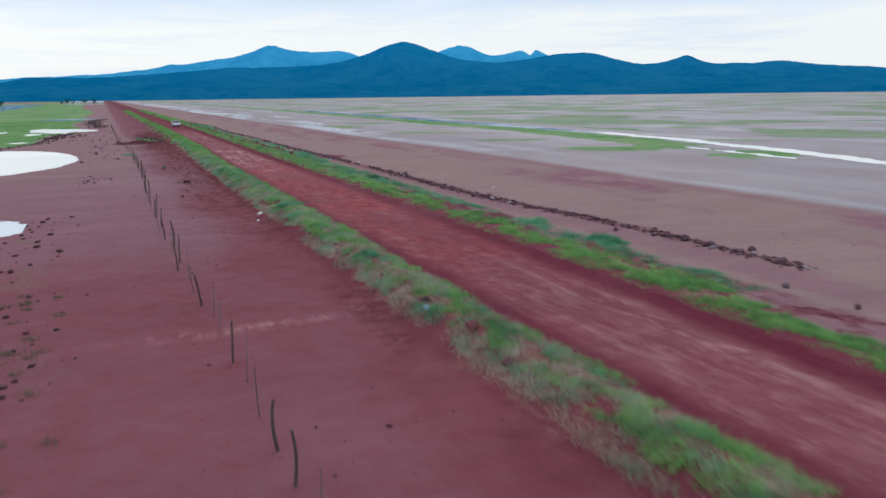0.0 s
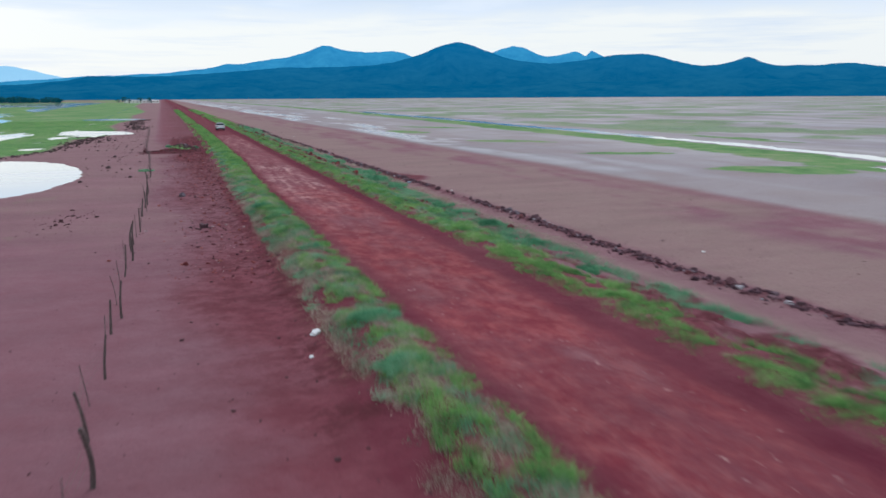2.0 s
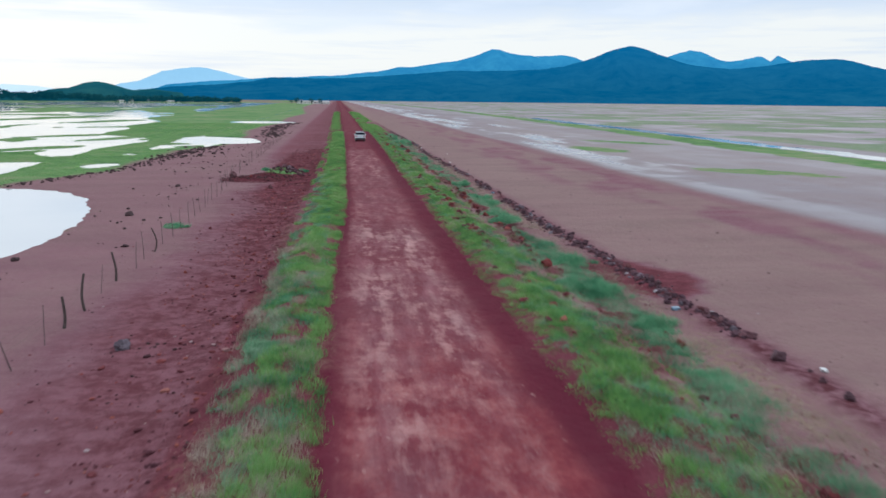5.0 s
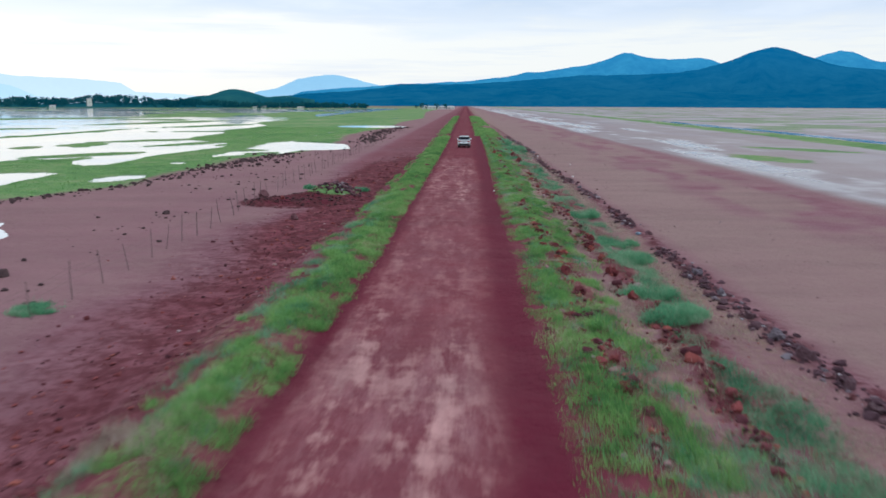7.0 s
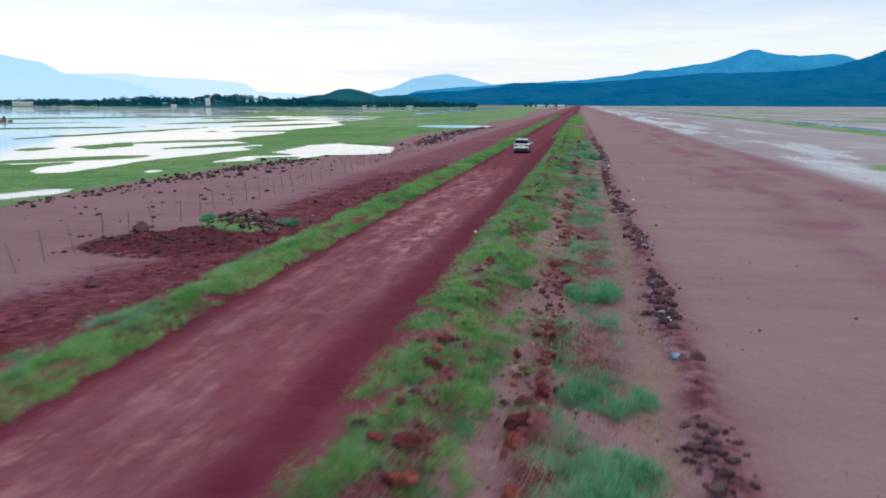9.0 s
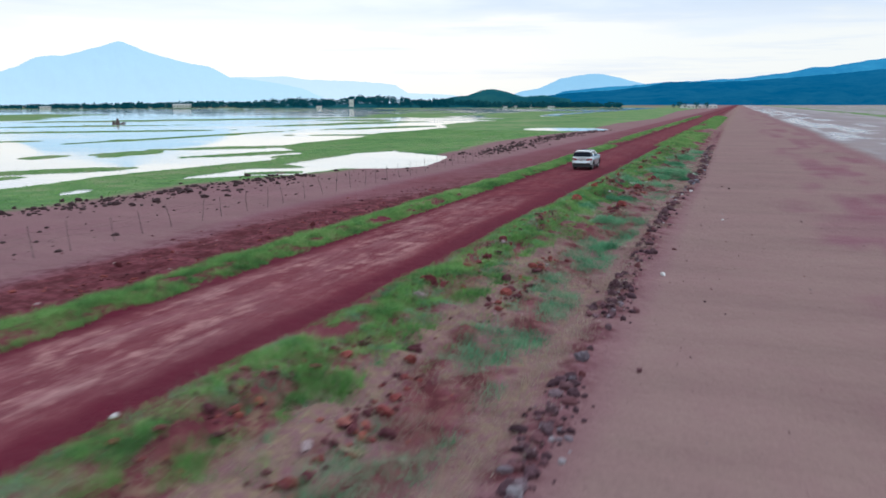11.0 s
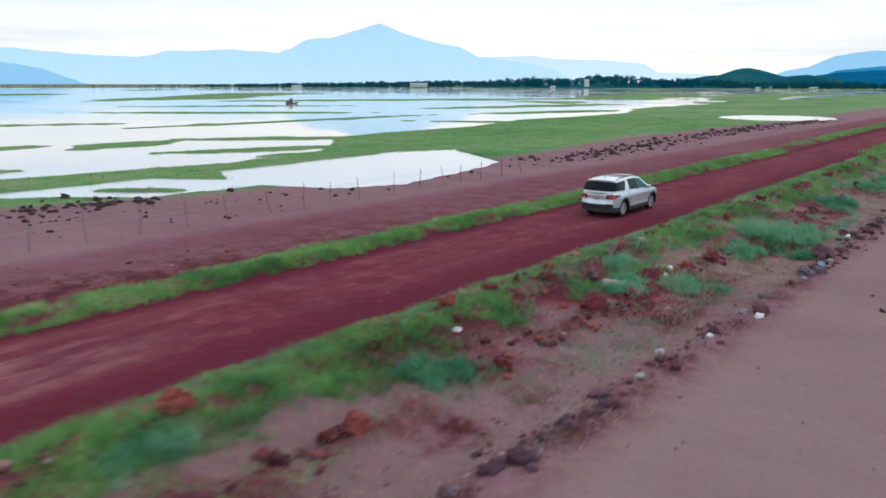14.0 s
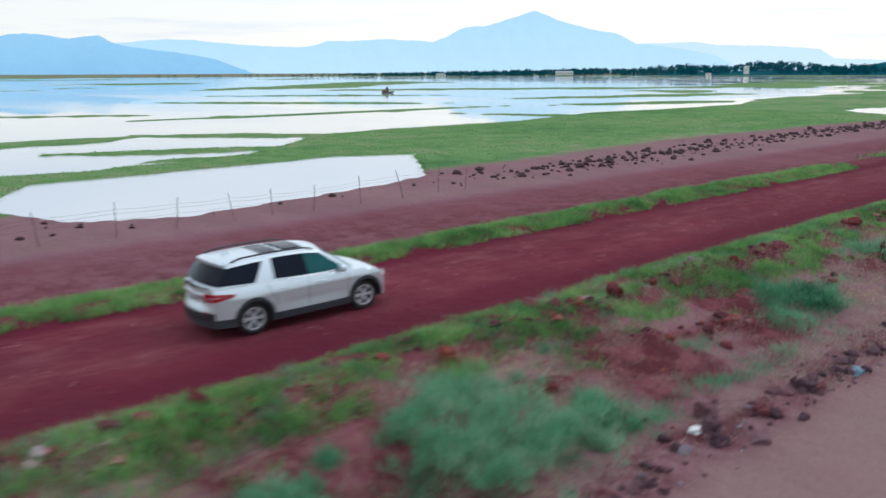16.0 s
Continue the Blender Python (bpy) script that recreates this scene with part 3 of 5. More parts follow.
    fresh = on_road * band(-2.3, 2.0, 0.35, v) * (0.16 + 0.75 * band(32, 92, 8, y) + 0.15 * step(150, 185, y))
    return dict(fresh=fresh, dry=dry, z=z, red=red, pale=pale, clod=clod, wet=wet, turf=turf)


GRID = {}


def height(x, y):
    """Height of the ground sheet at one place."""
    gx, gy, z = GRID["x"], GRID["y"], GRID["z"]
    i, j = int(np.searchsorted(gx, x)) - 1, int(np.searchsorted(gy, y)) - 1
    a, b = (x - gx[i]) / (gx[i + 1] - gx[i]), (y - gy[j]) / (gy[j + 1] - gy[j])
    return float((z[j, i] * (1 - a) + z[j, i + 1] * a) * (1 - b) + (z[j + 1, i] * (1 - a) + z[j + 1, i + 1] * a) * b)


def graded(fine, growth, lo, hi):
    """Grid lines: fine is a list of (from, to, spacing), and beyond it the spacing grows."""
    lines = []
    for a, b, s in fine:
        lines += list(np.arange(a, b - s * 0.01, s))
    lines.append(fine[-1][1])
    s, v = fine[-1][2], fine[-1][1]
    while v < hi:
        s *= growth
        v += s
        lines.append(min(v, hi))
    s, v, before = fine[0][2], fine[0][0], []
    while v > lo:
        s *= growth
        v -= s
        before.append(max(v, lo))
    return np.array(before[::-1] + lines)


def build_ground():
    gx = graded([(-62, -36, 0.9), (-36, -14, 0.55), (-14, -8, 0.30), (-8, 12, 0.22), (12, 34, 0.8), (34, 70, 1.1)], 1.05, -4700, 4700)
    gy = graded([(6, 245, 0.33), (245, 330, 0.9)], 1.035, -900, 4700)
    xx, yy = np.meshgrid(gx, gy)
    p = plan(xx.ravel(), yy.ravel())
    verts = np.stack([xx.ravel(), yy.ravel(), p["z"]], 1)
    nx, ny = len(gx), len(gy)
    GRID.update(x=gx, y=gy, z=p["z"].reshape(ny, nx))
    i = (np.arange(ny - 1)[:, None] * nx + np.arange(nx - 1)[None]).ravel()
    ob = from_arrays("ground", verts, np.stack([i, i + 1, i + nx + 1, i + nx], 1), EARTH, smooth=True)
    for key in ("red", "pale", "clod", "wet", "turf", "dry", "fresh"):
        at = ob.data.attributes.new(key, "FLOAT", "POINT")
        at.data.foreach_set("value", np.ascontiguousarray(p[key], dtype=np.float32))
    return tagged(ob, "red volcanic earth, mud flats and lakeside meadow with a low causeway", "ground", kind="structure")


build_ground()


def sheet(name, x0, x1, y0, y1, label):
    bm = bmesh.new()
    bm.faces.new([bm.verts.new((x, y, WATER_LEVEL)) for x, y in ((x0, y0), (x1, y0), (x1, y1), (x0, y1))])
    me = bpy.data.meshes.new(name)
    bm.to_mesh(me)
    bm.free()
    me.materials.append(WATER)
    return tagged(new(name, me), label, "water", kind="structure")


sheet("water_lake", -1400, -13, 30, 1450, "still shallow lake water mirroring an overcast sky, its paleness partly painted")
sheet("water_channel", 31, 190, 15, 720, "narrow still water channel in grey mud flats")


def mountains(name, near, far, a0, a1, base, peaks, material, label, seed, centre=(-14, 20), taper=2.5):
    """A range between two distances: the run of its crest (bearing, elevation) and summits on it (bearing, elevation, half widths to both sides, power), in degrees."""
    az = np.radians(np.arange(a0, a1 + 0.01, 0.09))
    deg = np.degrees(az)
    crest = np.interp(deg, [b for b, e in base], [e for b, e in base])
    prof = crest
    for b, e, wa, wb, power in peaks:
        d = np.where(deg < b, (b - deg) / wa, (deg - b) / wb)
        prof = np.maximum(prof, crest + (e - np.interp(b, deg, crest)) * np.exp(-0.7 * d ** power))
    prof = prof + 0.09 * (fbm(deg / 1.1, deg * 0, seed, 4) - 0.5) + 0.03 * (fbm(deg / 0.22, deg * 0, seed + 9, 2) - 0.5)
    prof = prof * step(a0, a0 + 2.5, deg) * (1 - step(a1 - taper, a1, deg))
    rows = np.linspace(0, 1.35, 34)
    verts = []
    for r in rows:
        dist = near + (far - near) * r
        shape = np.where(r <= 1, step(0, 1, np.array(r)) ** 0.9, 1 - 0.8 * step(1, 1.35, np.array(r)))
        spur = fbm(deg / 1.5 + 40, deg * 0 + r * 2.6, seed + 5, 4) - 0.5
        h = far * np.tan(np.radians(np.maximum(prof, 0))) * np.clip(shape + spur * 0.8 * r * (1 - min(r, 1)) * 2, 0, 1.02)
        verts.append(np.stack([centre[0] + np.sin(az) * dist, centre[1] + np.cos(az) * dist, h - 2 + 6 * (h > 12)], 1))
    n = len(az)
    i = (np.arange(len(rows) - 1)[:, None] * n + np.arange(n - 1)[None]).ravel()
    ob = from_arrays(name, np.concatenate(verts), np.stack([i, i + n, i + n + 1, i + 1], 1), material, smooth=True)
    return tagged(ob, label, "mountain", kind="structure")


# Blue and pale tints are distance haze put into base colour and emission.
BLUE_NEAR = haze_glow_material("hazed_wooded_slopes", (0.004, 0.034, 0.052), (0.014, 0.064, 0.080), (0.001, 0.060, 0.150), (0.004, 0.095, 0.235), 230)
BLUE_MID = haze_glow_material("haze_blue_slopes", (0.006, 0.05, 0.10), (0.030, 0.13, 0.18), (0.020, 0.150, 0.290), (0.030, 0.200, 0.380), 260)
BLUE_PALE = haze_glow_material("hazy_blue_ridge", (0.03, 0.08, 0.14), (0.05, 0.11, 0.16), (0.34, 0.56, 0.68), (0.30, 0.53, 0.67), 160)
BLUE_FAR = haze_glow_material("pale_haze_slopes", (0.05, 0.10, 0.16), (0.06, 0.12, 0.17), (0.53, 0.705, 0.765), (0.45, 0.650, 0.735), 300)
BLUE_LEFT = haze_glow_material("haze_blue_headland", (0.03, 0.07, 0.12), (0.05, 0.10, 0.15), (0.27, 0.500, 0.66), (0.31, 0.540, 0.68), 180)
HAZE = haze_glow_material("white_haze_ridge", (0.05, 0.09, 0.13), (0.06, 0.10, 0.14), (0.66, 0.790, 0.82), (0.62, 0.755, 0.80), 130)
# The hill keeps its green base; bluish haze is added as a glow.
GREEN_HILL = haze_glow_material("hazed_green_hill", (0.006, 0.035, 0.032), (0.024, 0.080, 0.050), (0.002, 0.036, 0.068), (0.003, 0.046, 0.084), 30)
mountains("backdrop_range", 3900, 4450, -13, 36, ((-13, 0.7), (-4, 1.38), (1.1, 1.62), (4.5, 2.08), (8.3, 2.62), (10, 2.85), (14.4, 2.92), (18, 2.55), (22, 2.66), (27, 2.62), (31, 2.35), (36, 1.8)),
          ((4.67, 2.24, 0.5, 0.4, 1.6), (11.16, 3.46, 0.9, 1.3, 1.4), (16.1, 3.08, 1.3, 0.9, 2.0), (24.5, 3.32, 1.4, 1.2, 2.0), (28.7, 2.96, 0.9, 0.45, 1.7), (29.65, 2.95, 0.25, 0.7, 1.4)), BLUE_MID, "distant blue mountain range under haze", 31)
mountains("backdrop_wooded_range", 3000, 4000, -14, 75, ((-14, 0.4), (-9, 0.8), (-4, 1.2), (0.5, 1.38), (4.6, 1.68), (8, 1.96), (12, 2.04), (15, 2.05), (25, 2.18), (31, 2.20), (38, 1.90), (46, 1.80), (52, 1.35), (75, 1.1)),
          ((20.4, 3.66, 2.6, 2.5, 1.7), (33.1, 2.76, 3.0, 1.75, 2.0), (39.8, 2.46, 0.9, 0.7, 1.5), (45.8, 1.95, 1.0, 1.2, 2.0), (-3.6, 1.42, 0.8, 1.2, 2.0)), BLUE_NEAR, "dark wooded mountain range, tinted blue by painted haze", 37)
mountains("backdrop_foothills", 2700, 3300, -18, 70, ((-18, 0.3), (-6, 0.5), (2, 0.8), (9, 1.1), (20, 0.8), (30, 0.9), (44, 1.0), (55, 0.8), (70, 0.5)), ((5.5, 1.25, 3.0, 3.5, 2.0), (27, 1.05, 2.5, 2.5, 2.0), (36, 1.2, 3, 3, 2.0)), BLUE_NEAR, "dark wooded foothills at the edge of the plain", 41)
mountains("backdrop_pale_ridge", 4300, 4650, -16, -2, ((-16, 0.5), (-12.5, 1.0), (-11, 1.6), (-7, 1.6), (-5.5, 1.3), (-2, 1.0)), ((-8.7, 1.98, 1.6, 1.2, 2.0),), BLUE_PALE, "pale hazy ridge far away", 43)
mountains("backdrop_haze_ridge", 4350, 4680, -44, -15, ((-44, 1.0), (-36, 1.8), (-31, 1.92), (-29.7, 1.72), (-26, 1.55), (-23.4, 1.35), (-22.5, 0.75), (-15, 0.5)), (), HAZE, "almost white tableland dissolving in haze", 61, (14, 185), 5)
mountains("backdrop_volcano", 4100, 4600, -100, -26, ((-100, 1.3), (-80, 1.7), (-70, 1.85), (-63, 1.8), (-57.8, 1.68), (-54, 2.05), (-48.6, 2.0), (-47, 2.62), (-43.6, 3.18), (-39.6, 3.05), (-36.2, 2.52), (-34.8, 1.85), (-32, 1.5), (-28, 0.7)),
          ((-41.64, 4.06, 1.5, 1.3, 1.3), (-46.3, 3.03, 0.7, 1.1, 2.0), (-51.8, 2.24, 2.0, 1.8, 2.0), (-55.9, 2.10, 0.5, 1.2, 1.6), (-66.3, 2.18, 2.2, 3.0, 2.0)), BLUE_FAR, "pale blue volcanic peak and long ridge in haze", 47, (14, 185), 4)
mountains("backdrop_headland", 3800, 4250, -110, -60, ((-110, 1.2), (-85, 1.9), (-76, 2.2), (-72, 2.1), (-69.6, 1.8), (-66, 1.35), (-60, 0.4)), ((-74.6, 2.42, 1.2, 1.6, 2.0), (-70.6, 2.36, 0.9, 0.6, 1.6)), BLUE_LEFT, "headland rising beyond the lake, blue from painted haze", 67, (14, 185), 4)
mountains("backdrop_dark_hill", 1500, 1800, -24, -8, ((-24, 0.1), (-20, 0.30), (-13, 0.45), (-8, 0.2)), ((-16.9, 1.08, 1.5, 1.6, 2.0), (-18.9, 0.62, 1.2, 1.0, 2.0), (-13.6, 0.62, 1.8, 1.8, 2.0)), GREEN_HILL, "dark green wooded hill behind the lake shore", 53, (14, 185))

# ---- the car ----
def paint_material():
    n = Nodes("silver_paint")
    p = n.local()
    dust = n.fit(n.noise(p, 1.2, 3, 0.5), 0.35, 0.75, 0.0, 0.2)
    col = n.mix(dust, (0.66, 0.74, 0.78), (0.55, 0.60, 0.63))
    return n.set(Base_Color=col, Metallic=0.55, Roughness=0.30, Coat_Weight=0.8, Coat_Roughness=0.08)


PAINT = paint_material()
GLASS_SHEEN = 0.14
TRIM = plain_material("dark_plastic_trim", (0.030, 0.036, 0.045), 0.55, 0, 0.2, 9)


def glass_material(name, col):
    n = Nodes(name)
    return n.set(Base_Color=n.mix(n.fit(n.noise(n.local(), 1.5, 3), 0.3, 0.7), col, tuple(c * 0.7 for c in col)), Roughness=0.06, Specular_IOR_Level=GLASS_SHEEN)


PRIVACY = glass_material("tinted_privacy_glass", (0.005, 0.009, 0.020))
SCREEN = glass_material("green_tinted_glass", (0.020, 0.105, 0.110))
LAMP_RED = plain_material("red_lamp_lens", (0.34, 0.004, 0.020), 0.15, 0, 0.2, 10)
LAMP_CLEAR = plain_material("clear_lamp_lens", (0.62, 0.56, 0.58), 0.12, 0, 0.1, 10)
CHROME = plain_material("chrome", (0.75, 0.76, 0.78), 0.12, 1.0, 0.05, 5)
RUBBER = plain_material("tyre_rubber", (0.022, 0.020, 0.022), 0.85, 0, 0.3, 12)
ALLOY = plain_material("alloy_rim", (0.60, 0.62, 0.65), 0.35, 0.25, 0.12, 10)
SEAM = plain_material("panel_gap", (0.02, 0.022, 0.025), 0.8, 0, 0.1, 5)
PLATE = plain_material("plate_white", (0.62, 0.66, 0.66), 0.5, 0, 0.1, 12)

AXLE_F, AXLE_R, AXLE_Z = 1.535, -1.535, 0.385
Y_FRONT, Y_REAR = 2.40, -2.44


def patch(bm, f, us, vs):
    """A grid of quads on the surface f(u, v)."""
    grid = [[bm.verts.new(f(u, v)) for v in vs] for u in us]
    for a, b in zip(grid, grid[1:]):
        for k in range(len(vs) - 1):
            bm.faces.new((a[k], b[k], b[k + 1], a[k + 1]))


def lin(a, b, n):
    return [a + (b - a) * k / n for k in range(n + 1)]


def ease(a, b, t):
    t = min(max((t - a) / (b - a), 0), 1)
    return t * t * (3 - 2 * t)


def belt(y):
    """Height of the shoulder line, bonnet edge in front."""
    return 1.13 + 0.05 * ease(0.5, -2.4, y) - 0.10 * ease(1.1, 2.2, y) - 0.26 * ease(1.80, 2.45, y)


def half_width(y, z):
    """Half width of the lower body: tapered to both ends, fullest at the crease, drawn in at the sill."""
    w = 0.985 - 0.30 * max(0, (y - 1.98) / 0.42) ** 2.2 - 0.20 * max(0, (y - 1.75) / 0.75) ** 2 - 0.17 * max(0, (-1.75 - y) / 0.69) ** 2.2
    t = (z - 0.30) / 0.85
    w -= 0.030 * max(0, 0.45 - t) ** 2 * 4
    w -= 0.050 * max(0, (t - 0.72) / 0.28) ** 2
    w += 0.012 * math.exp(-((z - 0.92) / 0.035) ** 2) * ease(-2.5, -1.6, y)
    w -= 0.018 * math.exp(-((z - 0.62) / 0.10) ** 2) * ease(-1.0, -0.6, y) * ease(1.1, 0.7, y)
    return w


def roof_z(y):
    return 1.70 + 0.075 * (1 - ((y + 0.75) / 1.75) ** 2)


def side_at(y, h):
    """A point of the cabin's side, h from 0 at the shoulder to 1 at the roof."""
    z = belt(y) + (roof_z(y) - 0.035 - belt(y)) * h
    w0 = half_width(y, belt(y)) - 0.012
    return w0 + (0.70 - w0) * (0.62 * h + 0.38 * h * h), z


def screen_y(h):
    return 1.24 - 0.92 * h + 0.05 * math.sin(math.pi * h)


def gate_y(h):
    return -2.36 + 0.34 * h ** 1.2


def build_car(at):
    car = empty("suv", at, "silver white suv with dark lower trim on red dirt road", "car")
    # lower body
    bm = bmesh.new()
    ys = lin(Y_REAR, Y_FRONT, 92)
    zs = lin(0.0, 1.0, 17)

    def side(sign):
        def f(y, v):
            z = 0.30 + (belt(y) - 0.30) * v
            return (sign * half_width(y, z), y, z)
        return f

    for sign in (1, -1):
        patch(bm, side(sign), ys, zs)
    doomed = []
    for fc in bm.faces:
        c = fc.calc_center_median()
        if any(math.hypot(c.y - ay, c.z - AXLE_Z) < 0.455 or (abs(c.y - ay) < 0.47 and c.z < 0.40) for ay in (AXLE_F, AXLE_R)):
            doomed.append(fc)
    bmesh.ops.delete(bm, geom=doomed, context="FACES")
    for v in bm.verts:
        for ay in (AXLE_F, AXLE_R):
            dy, dz = v.co.y - ay, v.co.z - AXLE_Z
            d = math.hypot(dy, dz)
            if v.is_boundary and 0.36 < d < 0.56 and v.co.z > 0.32:
                v.co.y, v.co.z = ay + dy / d * 0.455, AXLE_Z + dz / d * 0.455
    ks = lin(-1, 1, 14)
    patch(bm, lambda k, y: (k * half_width(y, belt(y)), y, belt(y) + 0.055 * (1 - k * k) * ease(2.46, 2.0, y) - 0.0), ks, lin(1.05, Y_FRONT, 22))
    patch(bm, lambda k, y: (k * half_width(y, belt(y)), y, belt(y)), ks, lin(Y_REAR, 1.05, 8))
    front = lambda k, v: (k * half_width(Y_FRONT, 0.30 + (belt(Y_FRONT) - 0.30) * v), Y_FRONT + 0.07 * math.sin(math.pi * v) * (1 - k * k) + 0.10 * (1 - k * k), 0.30 + (belt(Y_FRONT) - 0.30) * v)
    patch(bm, front, ks, zs)

    def rear(k, v):
        z = 0.30 + (belt(Y_REAR) - 0.30) * v
        out = 0.15 * (1 - k * k) + 0.05 * math.exp(-((z - 0.62) / 0.13) ** 2) - 0.04 * math.exp(-((z - 0.88) / 0.10) ** 2) * (abs(k) < 0.55)
        return (k * half_width(Y_REAR, z), Y_REAR - out * (1 - abs(k) ** 6), z)

    patch(bm, rear, ks, zs)
    patch(bm, lambda k, y: (k * 0.60, y, 0.31), ks, ys[::4])
    bmesh.ops.remove_doubles(bm, verts=bm.verts[:], dist=0.004)
    bmesh.ops.recalc_face_normals(bm, faces=bm.faces[:])
    body = part("body", bm, PAINT, car, smooth=True)
    body.data.set_sharp_from_angle(angle=radians(42))
    # cabin
    bm = bmesh.new()
    hs = lin(0, 1, 8)
    us = lin(0, 1, 40)
    for sign in (1, -1):
        patch(bm, lambda u, h, s=sign: (lambda y: (s * side_at(y, h)[0], y, side_at(y, h)[1]))(gate_y(h) + (screen_y(h) - gate_y(h)) * u), us, hs)
    def screen(k, h):
        w, z = side_at(screen_y(h), h)
        return (k * w, screen_y(h) + 0.16 * (1 - k * k), z + 0.012 * (1 - k * k))
    def gate(k, h):
        w, z = side_at(gate_y(h), h)
        return (k * w, gate_y(h) - 0.13 * (1 - k * k), z + 0.02 * (1 - k * k) * h)
    def roof(k, u):
        y = gate_y(1) + (screen_y(1) - gate_y(1)) * u
        w, z = side_at(y, 1)
        return (k * w, y + 0.16 * (1 - k * k) * ease(0.75, 1, u) - 0.13 * (1 - k * k) * ease(0.2, 0, u), z + 0.045 * (1 - k * k) ** 0.7)
    patch(bm, screen, ks, hs)
    patch(bm, gate, ks, hs)
    patch(bm, roof, ks, us)
    bmesh.ops.remove_doubles(bm, verts=bm.verts[:], dist=0.025)
    bmesh.ops.recalc_face_normals(bm, faces=bm.faces[:])
    cabin = part("cabin", bm, PAINT, car, smooth=True)
    cabin.data.set_sharp_from_angle(angle=radians(38))

    def pane(name, f, us, vs, material, label, lift=0.008):
        """A pane that follows the surface f, lifted off it, with an edge."""
        bm = bmesh.new()
        patch(bm, f, us, vs)
        bmesh.ops.recalc_face_normals(bm, faces=bm.faces[:])
        mid = Vector((0, -0.6, 1.3))
        for v in bm.verts:
            v.normal_update()
        flip = sum((v.co - mid).dot(v.normal) for v in bm.verts) < 0
        if flip:
            bmesh.ops.reverse_faces(bm, faces=bm.faces[:])
        bm.normal_update()
        out = {v: v.co + v.normal * lift for v in bm.verts}
        for v, c in out.items():
            v.co = c
        r = bmesh.ops.extrude_face_region(bm, geom=bm.faces[:])
        moved = [e for e in r["geom"] if isinstance(e, bmesh.types.BMVert)]
        bmesh.ops.translate(bm, vec=(0, 0, 0), verts=moved)
        for v in moved:
            v.co = v.co + (mid - v.co).normalized() * (lift + 0.015)
        bmesh.ops.recalc_face_normals(bm, faces=bm.faces[:])
        return part(name, bm, material, car, label, smooth=False)

    def side_pane(sign, corners):
        """Bilinear pane on the cabin's side, by four (y, h) corners: rear low, front low, front high, rear high."""
        (a, b, c, d) = corners
        def f(u, v):
            y = (a[0] * (1 - u) + b[0] * u) * (1 - v) + (d[0] * (1 - u) + c[0] * u) * v
            h = (a[1] * (1 - u) + b[1] * u) * (1 - v) + (d[1] * (1 - u) + c[1] * u) * v
            w, z = side_at(y, h)
            return (sign * w, y, z)
        return f

    g = lin(0, 1, 6)
    for sign in (1, -1):
        pane("quarter_window", side_pane(sign, ((-2.25, 0.14), (-1.48, 0.10), (-1.20, 0.88), (-2.04, 0.84))), g, g, PRIVACY, "black tinted rear quarter window")
        pane("rear_door_window", side_pane(sign, ((-0.98, 0.13), (-0.14, 0.10), (-0.20, 0.92), (-0.98, 0.92))), g, g, PRIVACY, "black tinted rear door window")
        pane("front_door_window", side_pane(sign, ((-0.08, 0.10), (0.95, 0.10), (0.34, 0.86), (-0.14, 0.92))), g, g, SCREEN, "greenish front door window")
        pane("door_pillar", side_pane(sign, ((-0.15, 0.10), (-0.07, 0.10), (-0.13, 0.92), (-0.21, 0.92))), g, g, PRIVACY, "black door pillar")

        def corner(u, v, s=sign):
            h = 0.12 + 0.72 * v
            if u < 0.5:
                y = -2.24 + 0.20 * v + (gate_y(h) + 2.24 - 0.20 * v) * u * 2
                w, z = side_at(y, h)
                return (s * w, y, z)
            return gate(s * (1 - 0.07 * (u - 0.5) * 2), h)

        pane("rear_pillar", corner, g, g, PRIVACY, "black glazed rear pillar", 0.010)
    pane("windscreen", lambda k, h: screen(k * 0.93, 0.05 + 0.88 * h), lin(-1, 1, 10), g, SCREEN, "greenish windscreen")
    pane("rear_window", lambda k, h: gate(k * (0.955 - 0.03 * h), 0.10 + 0.74 * h), lin(-1, 1, 10), g, PRIVACY, "black tinted rear window")
    # roof: spoiler, rails, sunroof
    bm = bmesh.new()
    patch(bm, lambda k, v: (k * 0.66, gate_y(1) + 0.14 - 0.26 * v - 0.12 * (1 - k * k), 1.715 + 0.035 * (1 - k * k) - 0.03 * v), ks, lin(0, 1, 4))
    r = bmesh.ops.extrude_face_region(bm, geom=bm.faces[:])
    bmesh.ops.translate(bm, vec=(0, 0.01, -0.05), verts=[e for e in r["geom"] if isinstance(e, bmesh.types.BMVert)])
    bmesh.ops.recalc_face_normals(bm, faces=bm.faces[:])
    part("spoiler", bm, PAINT, car, "body-coloured roof spoiler")
    for sign in (1, -1):
        bm = bmesh.new()
        pts = [(sign * (side_at(y, 1)[0] - 0.03), y, side_at(y, 1)[1] + 0.065 * min(1, 5 * (y + 1.95), 5 * (0.20 - y)) + 0.005) for y in lin(-1.95, 0.20, 16)]
        tube(bm, pts, 0.022, 6)
        part("roof_rail", bm, TRIM, car, "black roof rail", smooth=True)
    pane("sunroof_glass", lambda k, u: roof(k * 0.62, 0.66 + 0.20 * u), lin(-1, 1, 6), g, PRIVACY, "dark front sunroof pane", 0.03)
    pane("sunroof_glass", lambda k, u: roof(k * 0.62, 0.40 + 0.20 * u), lin(-1, 1, 6), g, PRIVACY, "dark rear sunroof pane", 0.012)
    bm = bmesh.new()
    box(bm, 0, -1.75, 1.80, 0.035, 0.16, 0.06, 0.012)
    part("aerial", bm, PAINT, car, "shark-fin aerial")
